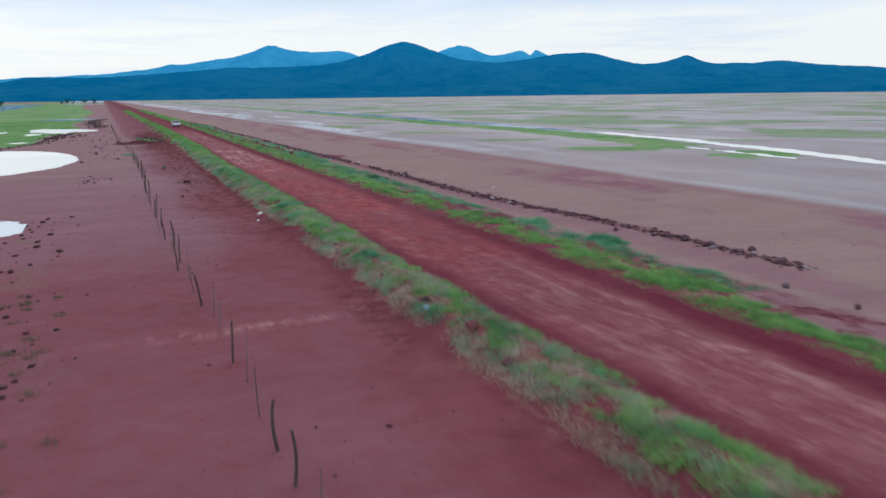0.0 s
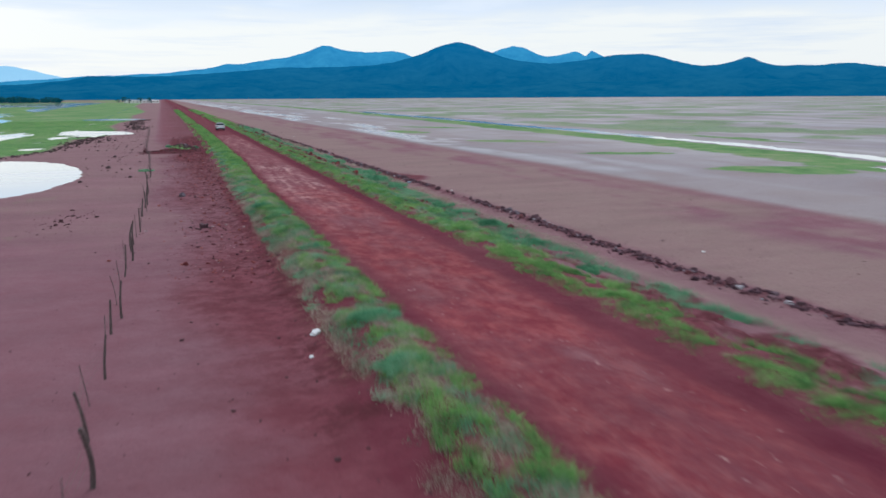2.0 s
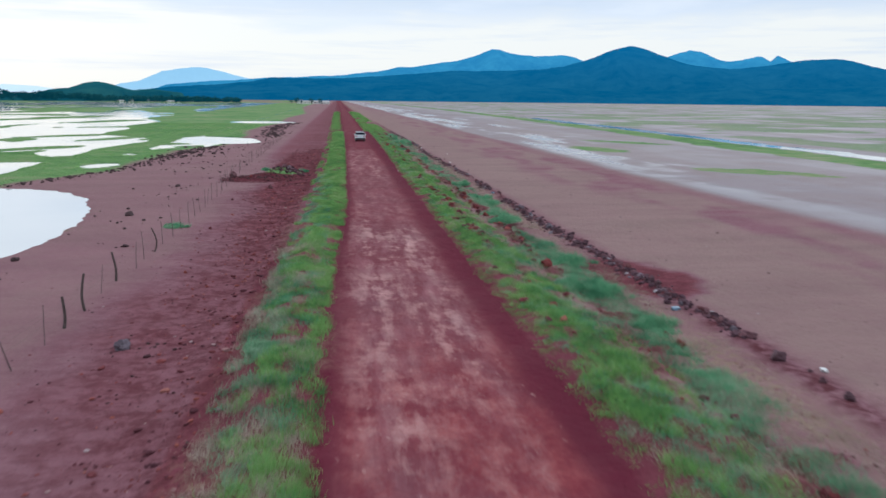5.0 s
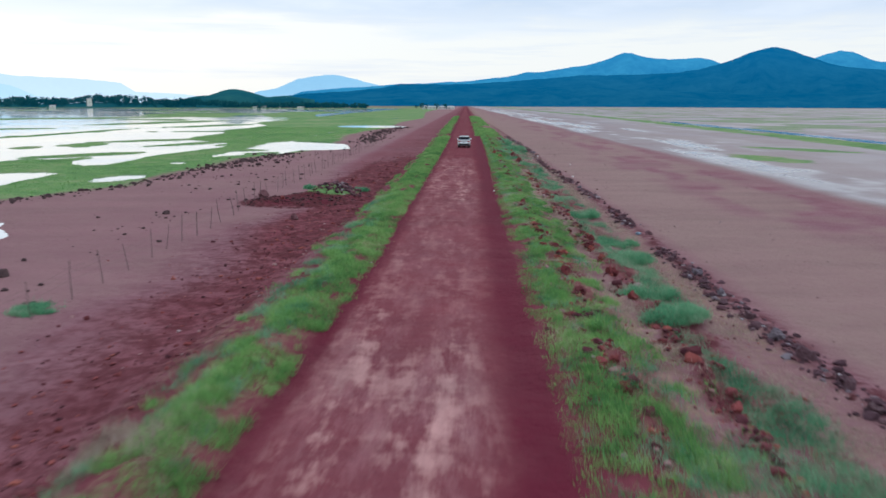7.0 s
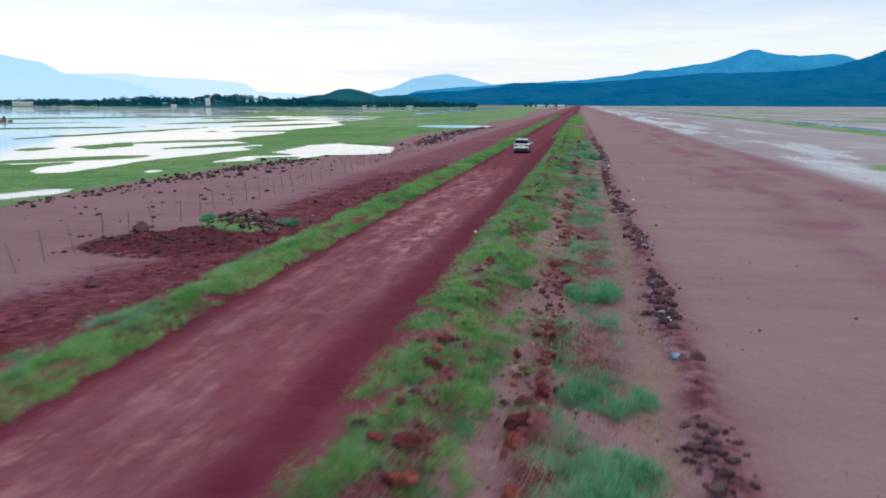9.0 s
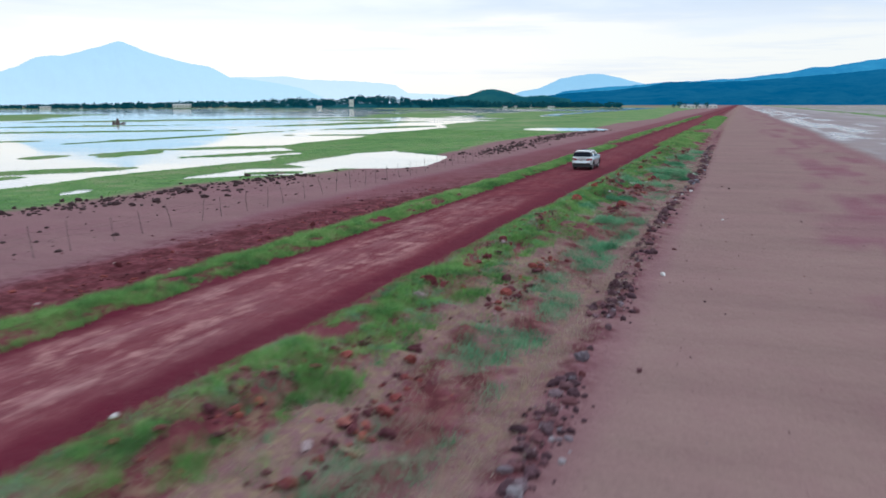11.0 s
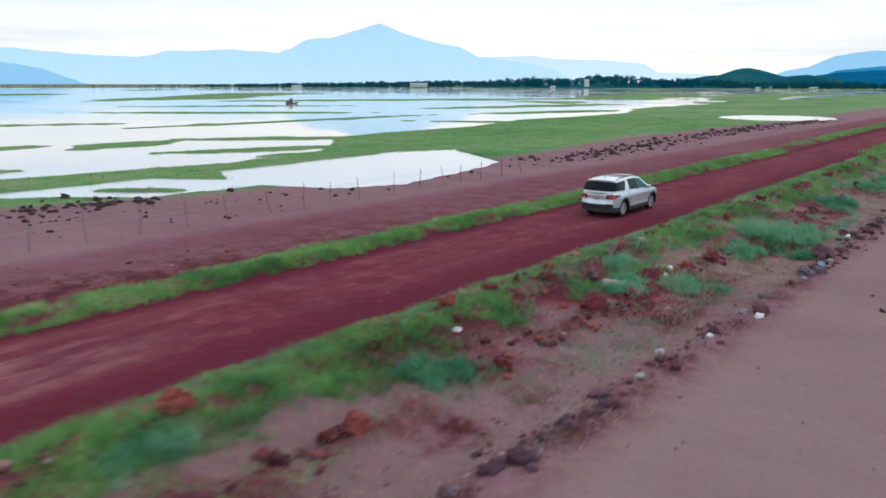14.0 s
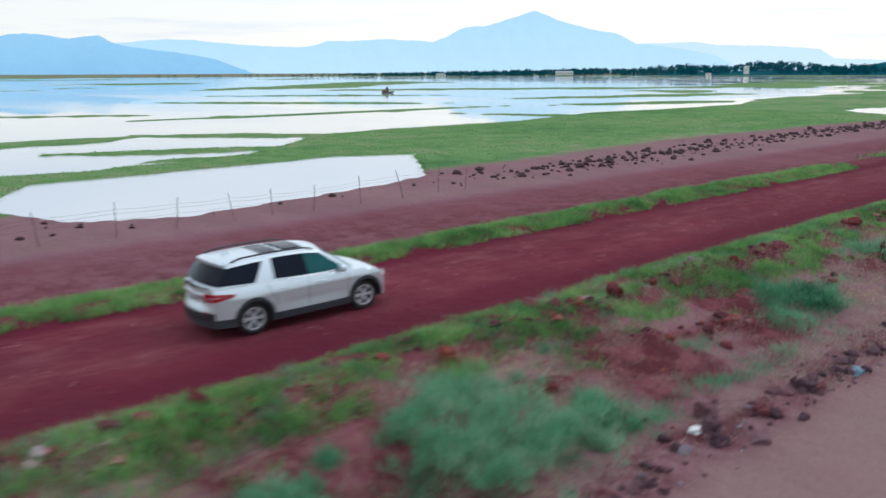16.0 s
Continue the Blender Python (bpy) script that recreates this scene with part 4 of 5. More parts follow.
    # lamps
    def wrap(sign, z0, z1, reach_x, reach_y):
        """Round the rear corner: u from the tailgate to the flank."""
        def f(u, v):
            if u < 0.5:
                t = u / 0.5
                k = reach_x + (1 - reach_x) * t
                z = z0 + (z1 - z0) * v - 0.02 * (1 - t)
                x, y, _ = rear(sign * k, (z - 0.30) / (belt(Y_REAR) - 0.30))
                return (x, y, z)
            t = (u - 0.5) / 0.5
            y = Y_REAR + reach_y * t
            mid = (z0 + z1) / 2 + 0.035 * t
            z = mid + (z1 - z0) * (v - 0.5) * (1 - 0.70 * t)
            return (sign * half_width(y, z), y, z)
        return f
    for sign in (1, -1):
        lamp = pane("tail_lamp", wrap(sign, 0.905, 1.085, 0.58, 0.42), lin(0, 1, 14), lin(0, 1, 3), LAMP_RED, "red wrap-around tail lamp", 0.014)
        core = pane("lamp_core", wrap(sign, 0.985, 0.998, 0.70, 0.12), lin(0, 1, 10), lin(0, 1, 2), LAMP_CLEAR, "pale clear lens strip", 0.020)
        core.parent = lamp
        bm = bmesh.new()
        patch(bm, lambda u, v, s=sign: (s * half_width(1.95 + 0.48 * u, 0.84 + 0.12 * v) * 1.002 + s * 0.006, 1.95 + 0.48 * u, 0.76 + 0.05 * (1 - u) + (0.09 - 0.03 * (1 - u)) * v), lin(0, 1, 8), lin(0, 1, 3))
        r = bmesh.ops.extrude_face_region(bm, geom=bm.faces[:])
        bmesh.ops.translate(bm, vec=(-sign * 0.03, 0, 0), verts=[e for e in r["geom"] if isinstance(e, bmesh.types.BMVert)])
        bmesh.ops.recalc_face_normals(bm, faces=bm.faces[:])
        part("headlamp", bm, LAMP_CLEAR, car, "clear headlamp")
        # dark arches and sill
        for ay in (AXLE_F, AXLE_R):
            bm = bmesh.new()
            def ring(a, v, s=sign, ay=ay):
                rad = 0.440 + 0.085 * v
                y, z = ay + rad * math.cos(a), AXLE_Z + rad * math.sin(a)
                return (s * (half_width(y, max(z, 0.3)) + 0.014 - 0.006 * v), y, z)
            patch(bm, ring, lin(-0.17, math.pi + 0.17, 26), lin(0, 1, 2))
            r = bmesh.ops.extrude_face_region(bm, geom=bm.faces[:])
            bmesh.ops.translate(bm, vec=(-sign * 0.05, 0, 0), verts=[e for e in r["geom"] if isinstance(e, bmesh.types.BMVert)])
            bmesh.ops.recalc_face_normals(bm, faces=bm.faces[:])
            part("wheel_arch", bm, TRIM, car, "dark plastic wheel arch trim", smooth=False)
            bm = bmesh.new()
            patch(bm, lambda a, x, s=sign, ay=ay: (s * x, ay + 0.45 * math.cos(a), AXLE_Z + 0.45 * math.sin(a)), lin(-0.2, math.pi + 0.2, 20), (0.62, 0.96))
            patch(bm, lambda a, q, s=sign, ay=ay: (s * 0.62, ay + 0.45 * q * math.cos(a), AXLE_Z + 0.45 * q * math.sin(a)), lin(-0.2, math.pi + 0.2, 20), (0.02, 1))
            bmesh.ops.remove_doubles(bm, verts=bm.verts[:], dist=0.002)
            part("wheel_house", bm, SEAM, car)
        bm = bmesh.new()
        patch(bm, lambda y, v, s=sign: (s * (half_width(y, 0.30 + 0.2 * v) + 0.016), y, 0.27 + (0.19 - 0.02 * math.cos(y)) * v), lin(AXLE_R + 0.46, AXLE_F - 0.46, 16), lin(0, 1, 3))
        r = bmesh.ops.extrude_face_region(bm, geom=bm.faces[:])
        bmesh.ops.translate(bm, vec=(-sign * 0.06, 0, 0), verts=[e for e in r["geom"] if isinstance(e, bmesh.types.BMVert)])
        bmesh.ops.recalc_face_normals(bm, faces=bm.faces[:])
        part("sill_trim", bm, TRIM, car, "dark plastic sill trim")
        # mirrors, handles, panel gaps
        bm = bmesh.new()
        box(bm, sign * 1.04, 0.80, 1.22, 0.22, 0.14, 0.16, 0.045)
        box(bm, sign * 0.94, 0.80, 1.15, 0.12, 0.06, 0.05, 0.015)
        part("door_mirror", bm, PAINT, car, "silver door mirror", smooth=True)
        for y in (-0.82, 0.22):
            bm = bmesh.new()
            z = 1.00
            tube(bm, [(sign * (half_width(y - 0.11 + 0.22 * t, z) + 0.012 + 0.022 * math.sin(math.pi * t)), y - 0.11 + 0.22 * t, z + 0.005) for t in lin(0, 1, 8)], 0.013, 6)
            part("door_handle", bm, PAINT, car, "silver door handle", smooth=True)
        for path in ([(-0.10, 0.44 + 0.70 * t) for t in lin(0, 1, 14)], [(0.98 + 0.05 * math.sin(3 * t), 0.46 + 0.64 * t) for t in lin(0, 1, 14)],
                     [(-1.10 + 0.17 * math.cos(1.6 * t) - 0.10 * t, 0.62 + 0.52 * t) for t in lin(0, 1, 14)]):
            bm = bmesh.new()
            tube(bm, [(sign * (half_width(y, z) - 0.002), y, z) for y, z in path], 0.006, 5)
            part("door_gap", bm, SEAM, car)
        bm = bmesh.new()
        tube(bm, [(sign * (side_at(y, 0.06)[0] + 0.004), y, side_at(y, 0.06)[1]) for y in lin(-2.1, 0.95, 20)], 0.009, 5)
        part("window_trim", bm, CHROME, car, "chrome window trim", smooth=True)
    # rear: lower bumper, plate, chrome bar, wiper, exhausts
    bm = bmesh.new()
    patch(bm, lambda k, v: (lambda q: (q[0] * 1.004, q[1] - 0.018, q[2]))(rear(k, 0.0 + 0.40 * v)), ks, lin(0, 1, 5))
    for sign in (1, -1):
        patch(bm, lambda y, v, s=sign: (s * (half_width(y, 0.32) + 0.016), y, 0.30 + (0.34 - 0.08 * ((y - Y_REAR) / 0.62)) * v), lin(Y_REAR - 0.018, AXLE_R - 0.47, 6), lin(0, 1, 3))
    bmesh.ops.remove_doubles(bm, verts=bm.verts[:], dist=0.012)
    part("lower_bumper", bm, TRIM, car, "dark plastic lower rear bumper")
    bm = bmesh.new()
    tube(bm, [(x, Y_REAR - 0.160 + 0.17 * (x / 0.85) ** 2, 1.045 - 0.02 * (x / 0.9) ** 2) for x in lin(-0.52, 0.52, 10)], 0.024, 6)
    part("chrome_bar", bm, CHROME, car, "chrome bar across the tailgate", smooth=True)
    bm = bmesh.new()
    box(bm, 0, Y_REAR - 0.142, 0.90, 0.33, 0.016, 0.15, 0.006)
    plate = part("number_plate", bm, PLATE, car, "white number plate with dark bars")
    bm = bmesh.new()
    for x in (-0.09, 0.0, 0.09):
        box(bm, x, Y_REAR - 0.1525, 0.90, 0.06, 0.004, 0.06)
    part("plate_bars", bm, SEAM, plate)
    bm = bmesh.new()
    tube(bm, [(0.02 + 0.42 * t, gate(0, 0.14)[1] - 0.022, gate(0, 0.14)[2] + 0.02 + 0.05 * t) for t in lin(0, 1, 6)], 0.011, 5)
    part("rear_wiper", bm, SEAM, car, "black rear wiper")
    for sign in (1, -1):
        bm = bmesh.new()
        tube(bm, [(sign * 0.58, Y_REAR + 0.25, 0.31), (sign * 0.58, Y_REAR - 0.06, 0.31)], 0.035, 10)
        part("exhaust_tip", bm, CHROME, car, "chrome exhaust tip", smooth=True)
        bm = bmesh.new()
        box(bm, sign * 0.62, Y_REAR - 0.125, 0.66, 0.16, 0.03, 0.035, 0.008)
        part("reflector", bm, LAMP_RED, car, "small red reflector")
    # wheels
    for ay in (AXLE_F, AXLE_R):
        for sign in (1, -1):
            bm = bmesh.new()
            sect = [(0.60, 0.245), (0.615, 0.30), (0.66, 0.30), (0.66, 0.30), (0.665, 0.375), (0.69, 0.385), (0.87, 0.385), (0.895, 0.372), (0.905, 0.30), (0.895, 0.262), (0.87, 0.245)]
            patch(bm, lambda a, k: (sign * sect[int(k)][0], ay + sect[int(k)][1] * math.cos(a), AXLE_Z + sect[int(k)][1] * math.sin(a)), lin(0, 2 * math.pi, 36), range(len(sect)))
            bmesh.ops.remove_doubles(bm, verts=bm.verts[:], dist=0.0005)
            bmesh.ops.recalc_face_normals(bm, faces=bm.faces[:])
            tyre = part("tyre", bm, RUBBER, car, "black dusty tyre", smooth=True)
            bm = bmesh.new()
            patch(bm, lambda a, k: (sign * (0.892, 0.880, 0.80, 0.79)[int(k)], ay + (0.268, 0.245, 0.235, 0.03)[int(k)] * math.cos(a), AXLE_Z + (0.268, 0.245, 0.235, 0.03)[int(k)] * math.sin(a)), lin(0, 2 * math.pi, 32), range(4))
            bmesh.ops.remove_doubles(bm, verts=bm.verts[:], dist=0.0005)
            bmesh.ops.recalc_face_normals(bm, faces=bm.faces[:])
            part("wheel_well", bm, SEAM, tyre)
            bm = bmesh.new()
            for q in range(6):
                for off in (-0.12, 0.12):
                    a = math.pi / 3 * q + off
                    c, s = math.cos(a), math.sin(a)
                    m = Matrix(((0, 0, 1 * sign, sign * 0.855), (c, -s, 0, ay + c * 0.15), (s, c, 0, AXLE_Z + s * 0.15), (0, 0, 0, 1)))
                    b2 = bmesh.ops.create_cube(bm, size=1)
                    bmesh.ops.scale(bm, vec=(0.24, 0.026, 0.04), verts=b2["verts"])
                    bmesh.ops.transform(bm, matrix=m, verts=b2["verts"])
            tube(bm, [(sign * 0.83, ay, AXLE_Z), (sign * 0.875, ay, AXLE_Z)], 0.058, 14)
            patch(bm, lambda a, k: (sign * (0.86, 0.897, 0.897, 0.86)[int(k)], ay + (0.238, 0.240, 0.268, 0.270)[int(k)] * math.cos(a), AXLE_Z + (0.238, 0.240, 0.268, 0.270)[int(k)] * math.sin(a)), lin(0, 2 * math.pi, 32), range(4))
            bmesh.ops.recalc_face_normals(bm, faces=bm.faces[:])
            part("rim", bm, ALLOY, tyre, "six-spoke alloy rim")
    return car


CAR_Y = 214.6
build_car(pose(1.17, CAR_Y, height(1.17, CAR_Y) + 0.005, 0, 0, -0.9) @ Matrix.Diagonal((0.95, 0.95, 0.95, 1)))

# ---- vegetation ----
RNG = np.random.default_rng(7)


def tufts(name, x, y, tall, blades, spread, width, material, label, category, lean=0.5):
    """Many tufts of fine blades in one mesh; a blade is one bent-over sliver."""
    n = len(x)
    z = plan(x, y)["z"]
    tall = np.broadcast_to(tall, n)
    m = n * blades
    bx = np.repeat(x, blades) + RNG.normal(0, spread, m)
    by = np.repeat(y, blades) + RNG.normal(0, spread, m)
    bz = np.repeat(z, blades) - 0.03
    h = np.repeat(tall, blades) * RNG.uniform(0.45, 1.2, m)
    a = RNG.uniform(0, 2 * np.pi, m)
    d = RNG.uniform(0.1, lean, m) * h
    w = width * RNG.uniform(0.6, 1.3, m)
    ox, oy = np.cos(a), np.sin(a)
    px, py = -oy * w / 2, ox * w / 2
    verts = np.stack([np.stack([bx - px, by - py, bz], 1), np.stack([bx + px, by + py, bz], 1), np.stack([bx + ox * d, by + oy * d, bz + h], 1)], 1).reshape(-1, 3)
    i = np.arange(m) * 3
    return tagged(from_arrays(name, verts, np.stack([i, i + 1, i + 2], 1), material), label, category, kind="stuff")


def strew(u0, u1, y0, y1, per_m2, scale_x, scale_y, seed, cut, soft=0.08):
    """Random places along the causeway, u from its middle line, thinned into clumps by noise."""
    n = int(abs(u1 - u0) * (y1 - y0) * per_m2)
    y = RNG.uniform(y0, y1, n)
    u = RNG.uniform(u0, u1, n)
    x = road_mid(y) + u
    keep = RNG.uniform(0, 1, n) < step(-soft, soft, fbm(x / scale_x, y / scale_y, seed, 3) - (cut(y, u) if callable(cut) else cut))
    return x[keep], y[keep], u[keep]


def verges():
    x, y, u = strew(-5.6, -2.5, 8, 255, 66, 0.50, 1.1, 21, lambda y, u: 0.44 - 0.05 * step(105, 125, y) + 0.08 * (1 - step(60, 78, y)) + 0.5 * step(0.0, 0.25, u + road_edge(y, -1) - 0.05) + 0.3 * step(1.7, 2.2, -u - road_edge(y, -1)), 0.05)
    tufts("grass_verge", x, y, 0.22 * (0.2 + 1.4 * fbm(x / 0.8, y / 1.5, 22, 3)), 14, 0.09, 0.020, GRASS, "green roadside grass in clumps on the bank", "grass", 1.4)
    x, y, u = strew(-6.6, -3.6, 8, 150, 44, 0.5, 1.0, 23, lambda y, u: 0.56 - 0.06 * band(62, 105, 8, y) + 0.4 * step(2.3, 2.9, -u - road_edge(y, -1)), 0.05)
    tufts("weed_verge", x, y, 0.24 * (0.3 + 1.2 * fbm(x, y, 35, 3)), 14, 0.12, 0.013, WEED, "grey-green weeds on the causeway bank", "weeds", 1.4)
    x, y, u = strew(-6.0, -3.6, 8, 110, 52, 0.5, 1.2, 24, lambda y, u: 0.53 - 0.05 * (1 - step(58, 72, y)), 0.05)
    tufts("straw_verge", x, y, 0.22, 13, 0.12, 0.012, STRAW, "dry straw-coloured grass on the causeway bank", "grass", 1.6)
    x, y, u = strew(3.1, 6.2, 8, 255, 66, 0.55, 1.2, 25, lambda y, u: 0.41 + 0.12 * step(0.9, 1.6, u - 3.25 - 1.2 * step(160, 178, y) * (1 - step(190, 200, y))) + 0.12 * band(196, 207, 2, y) * (u > 3.9) + 0.5 * step(0.0, 0.2, road_edge(y, 1) + 0.05 + 0.25 * step(150, 190, y) - u), 0.06)
    tufts("grass_verge", x, y, 0.23 * (0.2 + 1.4 * fbm(x / 0.8, y / 1.5, 26, 3)) * (0.35 + 0.65 * step(0.1, 1.0, u - road_edge(y, 1))), 14, 0.09, 0.020, GRASS, "bright green roadside grass along the road edge", "grass", 1.4)
    x, y, u = strew(4.4, 7.0, 60, 255, 30, 0.6, 1.1, 30, lambda y, u: 0.58 + 0.05 * (u > 5.4), 0.045)
    tufts("grass_patches", x, y, 0.17, 14, 0.11, 0.018, GRASS, "green grass patches between red clods", "grass", 1.3)
    x, y, u = strew(3.6, 6.0, 66, 255, 26, 0.5, 0.9, 36, 0.58, 0.05)
    tufts("weed_verge", x, y, 0.20, 14, 0.10, 0.013, WEED, "grey-green weeds among the roadside grass", "weeds", 1.3)
    x, y, u = strew(7.2, 9.0, 22, 255, 40, 0.8, 1.9, 27, lambda y, u: 0.47 + 0.08 * step(165, 185, y), 0.06)
    x2, y2, u2 = strew(4.6, 8.4, 62, 112, 28, 0.9, 1.9, 34, 0.47, 0.06)
    x, y = np.concatenate([x, x2]), np.concatenate([y, y2])
    bare = band(186, 211, 3, y) * (RNG.uniform(0, 1, len(y)) < 0.8) < 0.5
    x, y = x[bare], y[bare]
    tufts("weed_verge", x, y, 0.24 * (0.2 + 1.4 * fbm(x * 1.4, y, 33, 3)), 16, 0.15, 0.012, WEED, "bluish green feathery weeds on the bank", "weeds", 1.3)
    x, y, u = strew(3.8, 10.2, 60, 255, 34, 0.8, 1.6, 28, lambda y, u: 0.48 + 0.04 * (u < 5.4), 0.08)
    tufts("straw_verge", x, y, 0.13, 12, 0.18, 0.012, STRAW, "thin dry grass at the foot of the bank", "grass", 1.8)
    for u0, u1 in ((-5.0, -3.2), (3.0, 7.5)):
        x, y, u = strew(u0, u1, 255, 520, 6, 2.0, 6.0, 29, 0.45)
        tufts("grass_verge", x, y, 0.36, 12, 0.35, 0.06, GRASS, "green roadside grass far along the causeway", "grass", 0.9)


verges()


def weed_bush(x, y, radius, tall, turn):
    """A spreading feathery bush: fine stems that fan out from the crown, with thread-like leaves along them."""
    bush = empty("weed_bush", pose(x, y, height(x, y), 0, 0, turn), "spreading blue-green feathery weed bush on the bank", "bush", "weed bushes along the bank")
    rng = np.random.default_rng(int(x * 131 + y * 17 + 5000) % 99991)

    def sprays(name, stems, per, long, w):
        r, a = radius * 1.35 * rng.uniform(0, 1, stems * 3) ** 0.5, rng.uniform(0, 2 * np.pi, stems * 3)
        lump = fbm(r * np.cos(a) * 1.7 + x, r * np.sin(a) * 1.7 + y, 71, 3)
        inside = lump > 0.36 + 0.26 * (r / radius) ** 2 + rng.normal(0, 0.04, stems * 3)
        r, a, lump = r[inside][:stems], a[inside][:stems], lump[inside][:stems]
        stems = len(r)
        dome = tall * np.clip(1.1 - 0.7 * (r / radius) ** 1.5, 0.18, 1) * rng.uniform(0.4, 1.1, stems) * np.clip((lump - 0.25) * 2.6, 0.25, 1.3)
        px, py, dome = np.repeat(r * np.cos(a), per), np.repeat(r * np.sin(a) * 0.85, per), np.repeat(dome, per)
        n = stems * per
        b, l = rng.uniform(0, 2 * np.pi, n), long * rng.uniform(0.6, 1.3, n)
        z0 = dome * rng.uniform(0.05, 0.95, n) - 0.03
        cx, cy = px + rng.normal(0, 0.08, n), py + rng.normal(0, 0.08, n)
        ca, sa = np.cos(b), np.sin(b)
        up = rng.uniform(0.5, 1.1, n)
        quad = np.stack([np.stack([cx - sa * w, cy + ca * w, z0], 1), np.stack([cx + sa * w, cy - ca * w, z0], 1),
                         np.stack([cx + ca * l * 0.6 + sa * w * 0.3, cy + sa * l * 0.6 - ca * w * 0.3, z0 + l * up], 1),
                         np.stack([cx + ca * l * 0.6 - sa * w * 0.3, cy + sa * l * 0.6 + ca * w * 0.3, z0 + l * up], 1)], 1).reshape(-1, 3)
        i = np.arange(n) * 4
        ob = from_arrays(name, quad, np.stack([i, i + 1, i + 2, i + 3], 1), WEED)
        ob.parent = bush
        ob["kind"] = "stuff"

    sprays("stem_tangle", int(50 * radius * radius) + 20, 2, 0.30, 0.008)
    sprays("foliage", int(130 * radius * radius) + 60, 25, 0.14, 0.0060)


for spec in ((8.3, 213.8, 2.3, 0.62), (9.0, 216.2, 1.2, 0.5), (8.3, 210.0, 1.0, 0.4), (6.1, 204.2, 0.9, 0.5), (6.9, 202.4, 0.7, 0.45), (8.0, 226.0, 1.6, 0.6), (8.2, 232.4, 1.6, 0.55), (7.0, 193.0, 1.1, 0.55), (8.4, 204.0, 0.9, 0.5), (7.4, 201.7, 0.6, 0.4),
             (5.9, 187.0, 0.9, 0.45), (7.6, 183.0, 0.9, 0.45), (8.3, 176.5, 1.1, 0.5), (7.1, 100.5, 1.7, 0.55), (8.0, 95.2, 1.1, 0.5), (8.0, 106.0, 1.1, 0.5),
             (7.4, 119.0, 1.2, 0.5), (7.4, 122.6, 1.1, 0.5), (8.0, 129.2, 1.3, 0.5), (8.1, 133.5, 1.1, 0.45), (8.2, 143.0, 1.0, 0.45), (6.6, 71.5, 0.9, 0.45), (6.4, 64.5, 0.9, 0.45), (6.3, 58.0, 1.0, 0.45), (6.9, 80.0, 0.9, 0.45),
             (7.6, 34.0, 1.2, 0.4), (7.2, 41.0, 1.0, 0.4), (-5.6, 51.5, 0.7, 0.26), (-5.6, 64.0, 0.7, 0.28), (-5.8, 72.0, 0.8, 0.30), (-5.7, 80.5, 0.8, 0.30), (-6.0, 46.5, 0.8, 0.26), (-6.1, 33.0, 0.7, 0.26), (-5.9, 92.0, 0.9, 0.34), (-13.5, 120.0, 0.9, 0.18), (-6.9, 155.2, 0.8, 0.35), (-10.4, 154.2, 0.9, 0.3), (8.1, 240.0, 1.3, 0.5), (10.0, 211.5, 0.4, 0.3)):
    weed_bush(*spec, RNG.uniform(0, 360))


def meadow_tufts():
    """Rough sedge at the lake edge and on the bars, thicker nearby."""
    n = 46000
    x, y = RNG.uniform(-62, -14, n), RNG.uniform(118, 330, n)
    p = plan(x, y)
    keep = (p["turf"] > 0.6) & (p["z"] > -0.04)
    x, y = x[keep], y[keep]
    tufts("meadow_grass", x, y, 0.12, 6, 0.25, 0.05, GRASS, "short green lakeside meadow grass", "grass", 1.0)
    n = 1500
    x, y = RNG.uniform(-34, -15, n), RNG.uniform(12, 118, n)
    keep = (plan(x, y)["turf"] > 0.35) & (plan(x, y)["z"] > -0.04)
    x, y = np.concatenate([x[keep], RNG.normal(-20.3, 0.6, 30)]), np.concatenate([y[keep], RNG.uniform(15, 35, 30)])
    tufts("sparse_grass", x, y, 0.20, 60, 0.16, 0.02, OLIVE, "sparse olive tufts on bare red flats", "grass", 1.0)


meadow_tufts()


# ---- rocks and clods ----
def rock_mesh(seed, detail, flat):
    bm = bmesh.new()
    bmesh.ops.create_icosphere(bm, subdivisions=detail, radius=0.5)
    off = Vector((seed * 3.7, seed * 1.3, seed * 2.1))
    for v in bm.verts:
        d = v.co.normalized()
        k = 1 + 0.55 * noise.noise(d * 1.3 + off) + 0.34 * noise.noise(d * 3.1 + off) + 0.20 * noise.noise(d * 6.5 + off)
        c = d * 0.5 * k
        # broken faces
        for q in range(6):
            nrm = Vector((math.sin(seed * 5 + q * 2.1), math.cos(seed * 3 + q * 1.7), 0.4 * math.sin(seed + q))).normalized()
            over = c.dot(nrm) - 0.30 - 0.03 * q
            if over > 0:
                c -= nrm * over * 0.85
        v.co = (c.x, c.y * (0.75 + 0.2 * math.sin(seed)), c.z * flat)
    me = bpy.data.meshes.new("rock")
    bm.to_mesh(me)
    bm.free()
    me.materials.append(ROCK)
    return me


ROCKS = [rock_mesh(s + 0.37, 3, 0.72) for s in range(8)]
CRUMBS = [rock_mesh(s + 4.21, 1, 0.72) for s in range(8)]
LUMPS = [rock_mesh(s + 9.61, 2, 0.72) for s in range(8)]


CLOD_MESHES = []
for me in ROCKS:
    CLOD_MESHES.append(me.copy())
    CLOD_MESHES[-1].materials[0] = CLOD


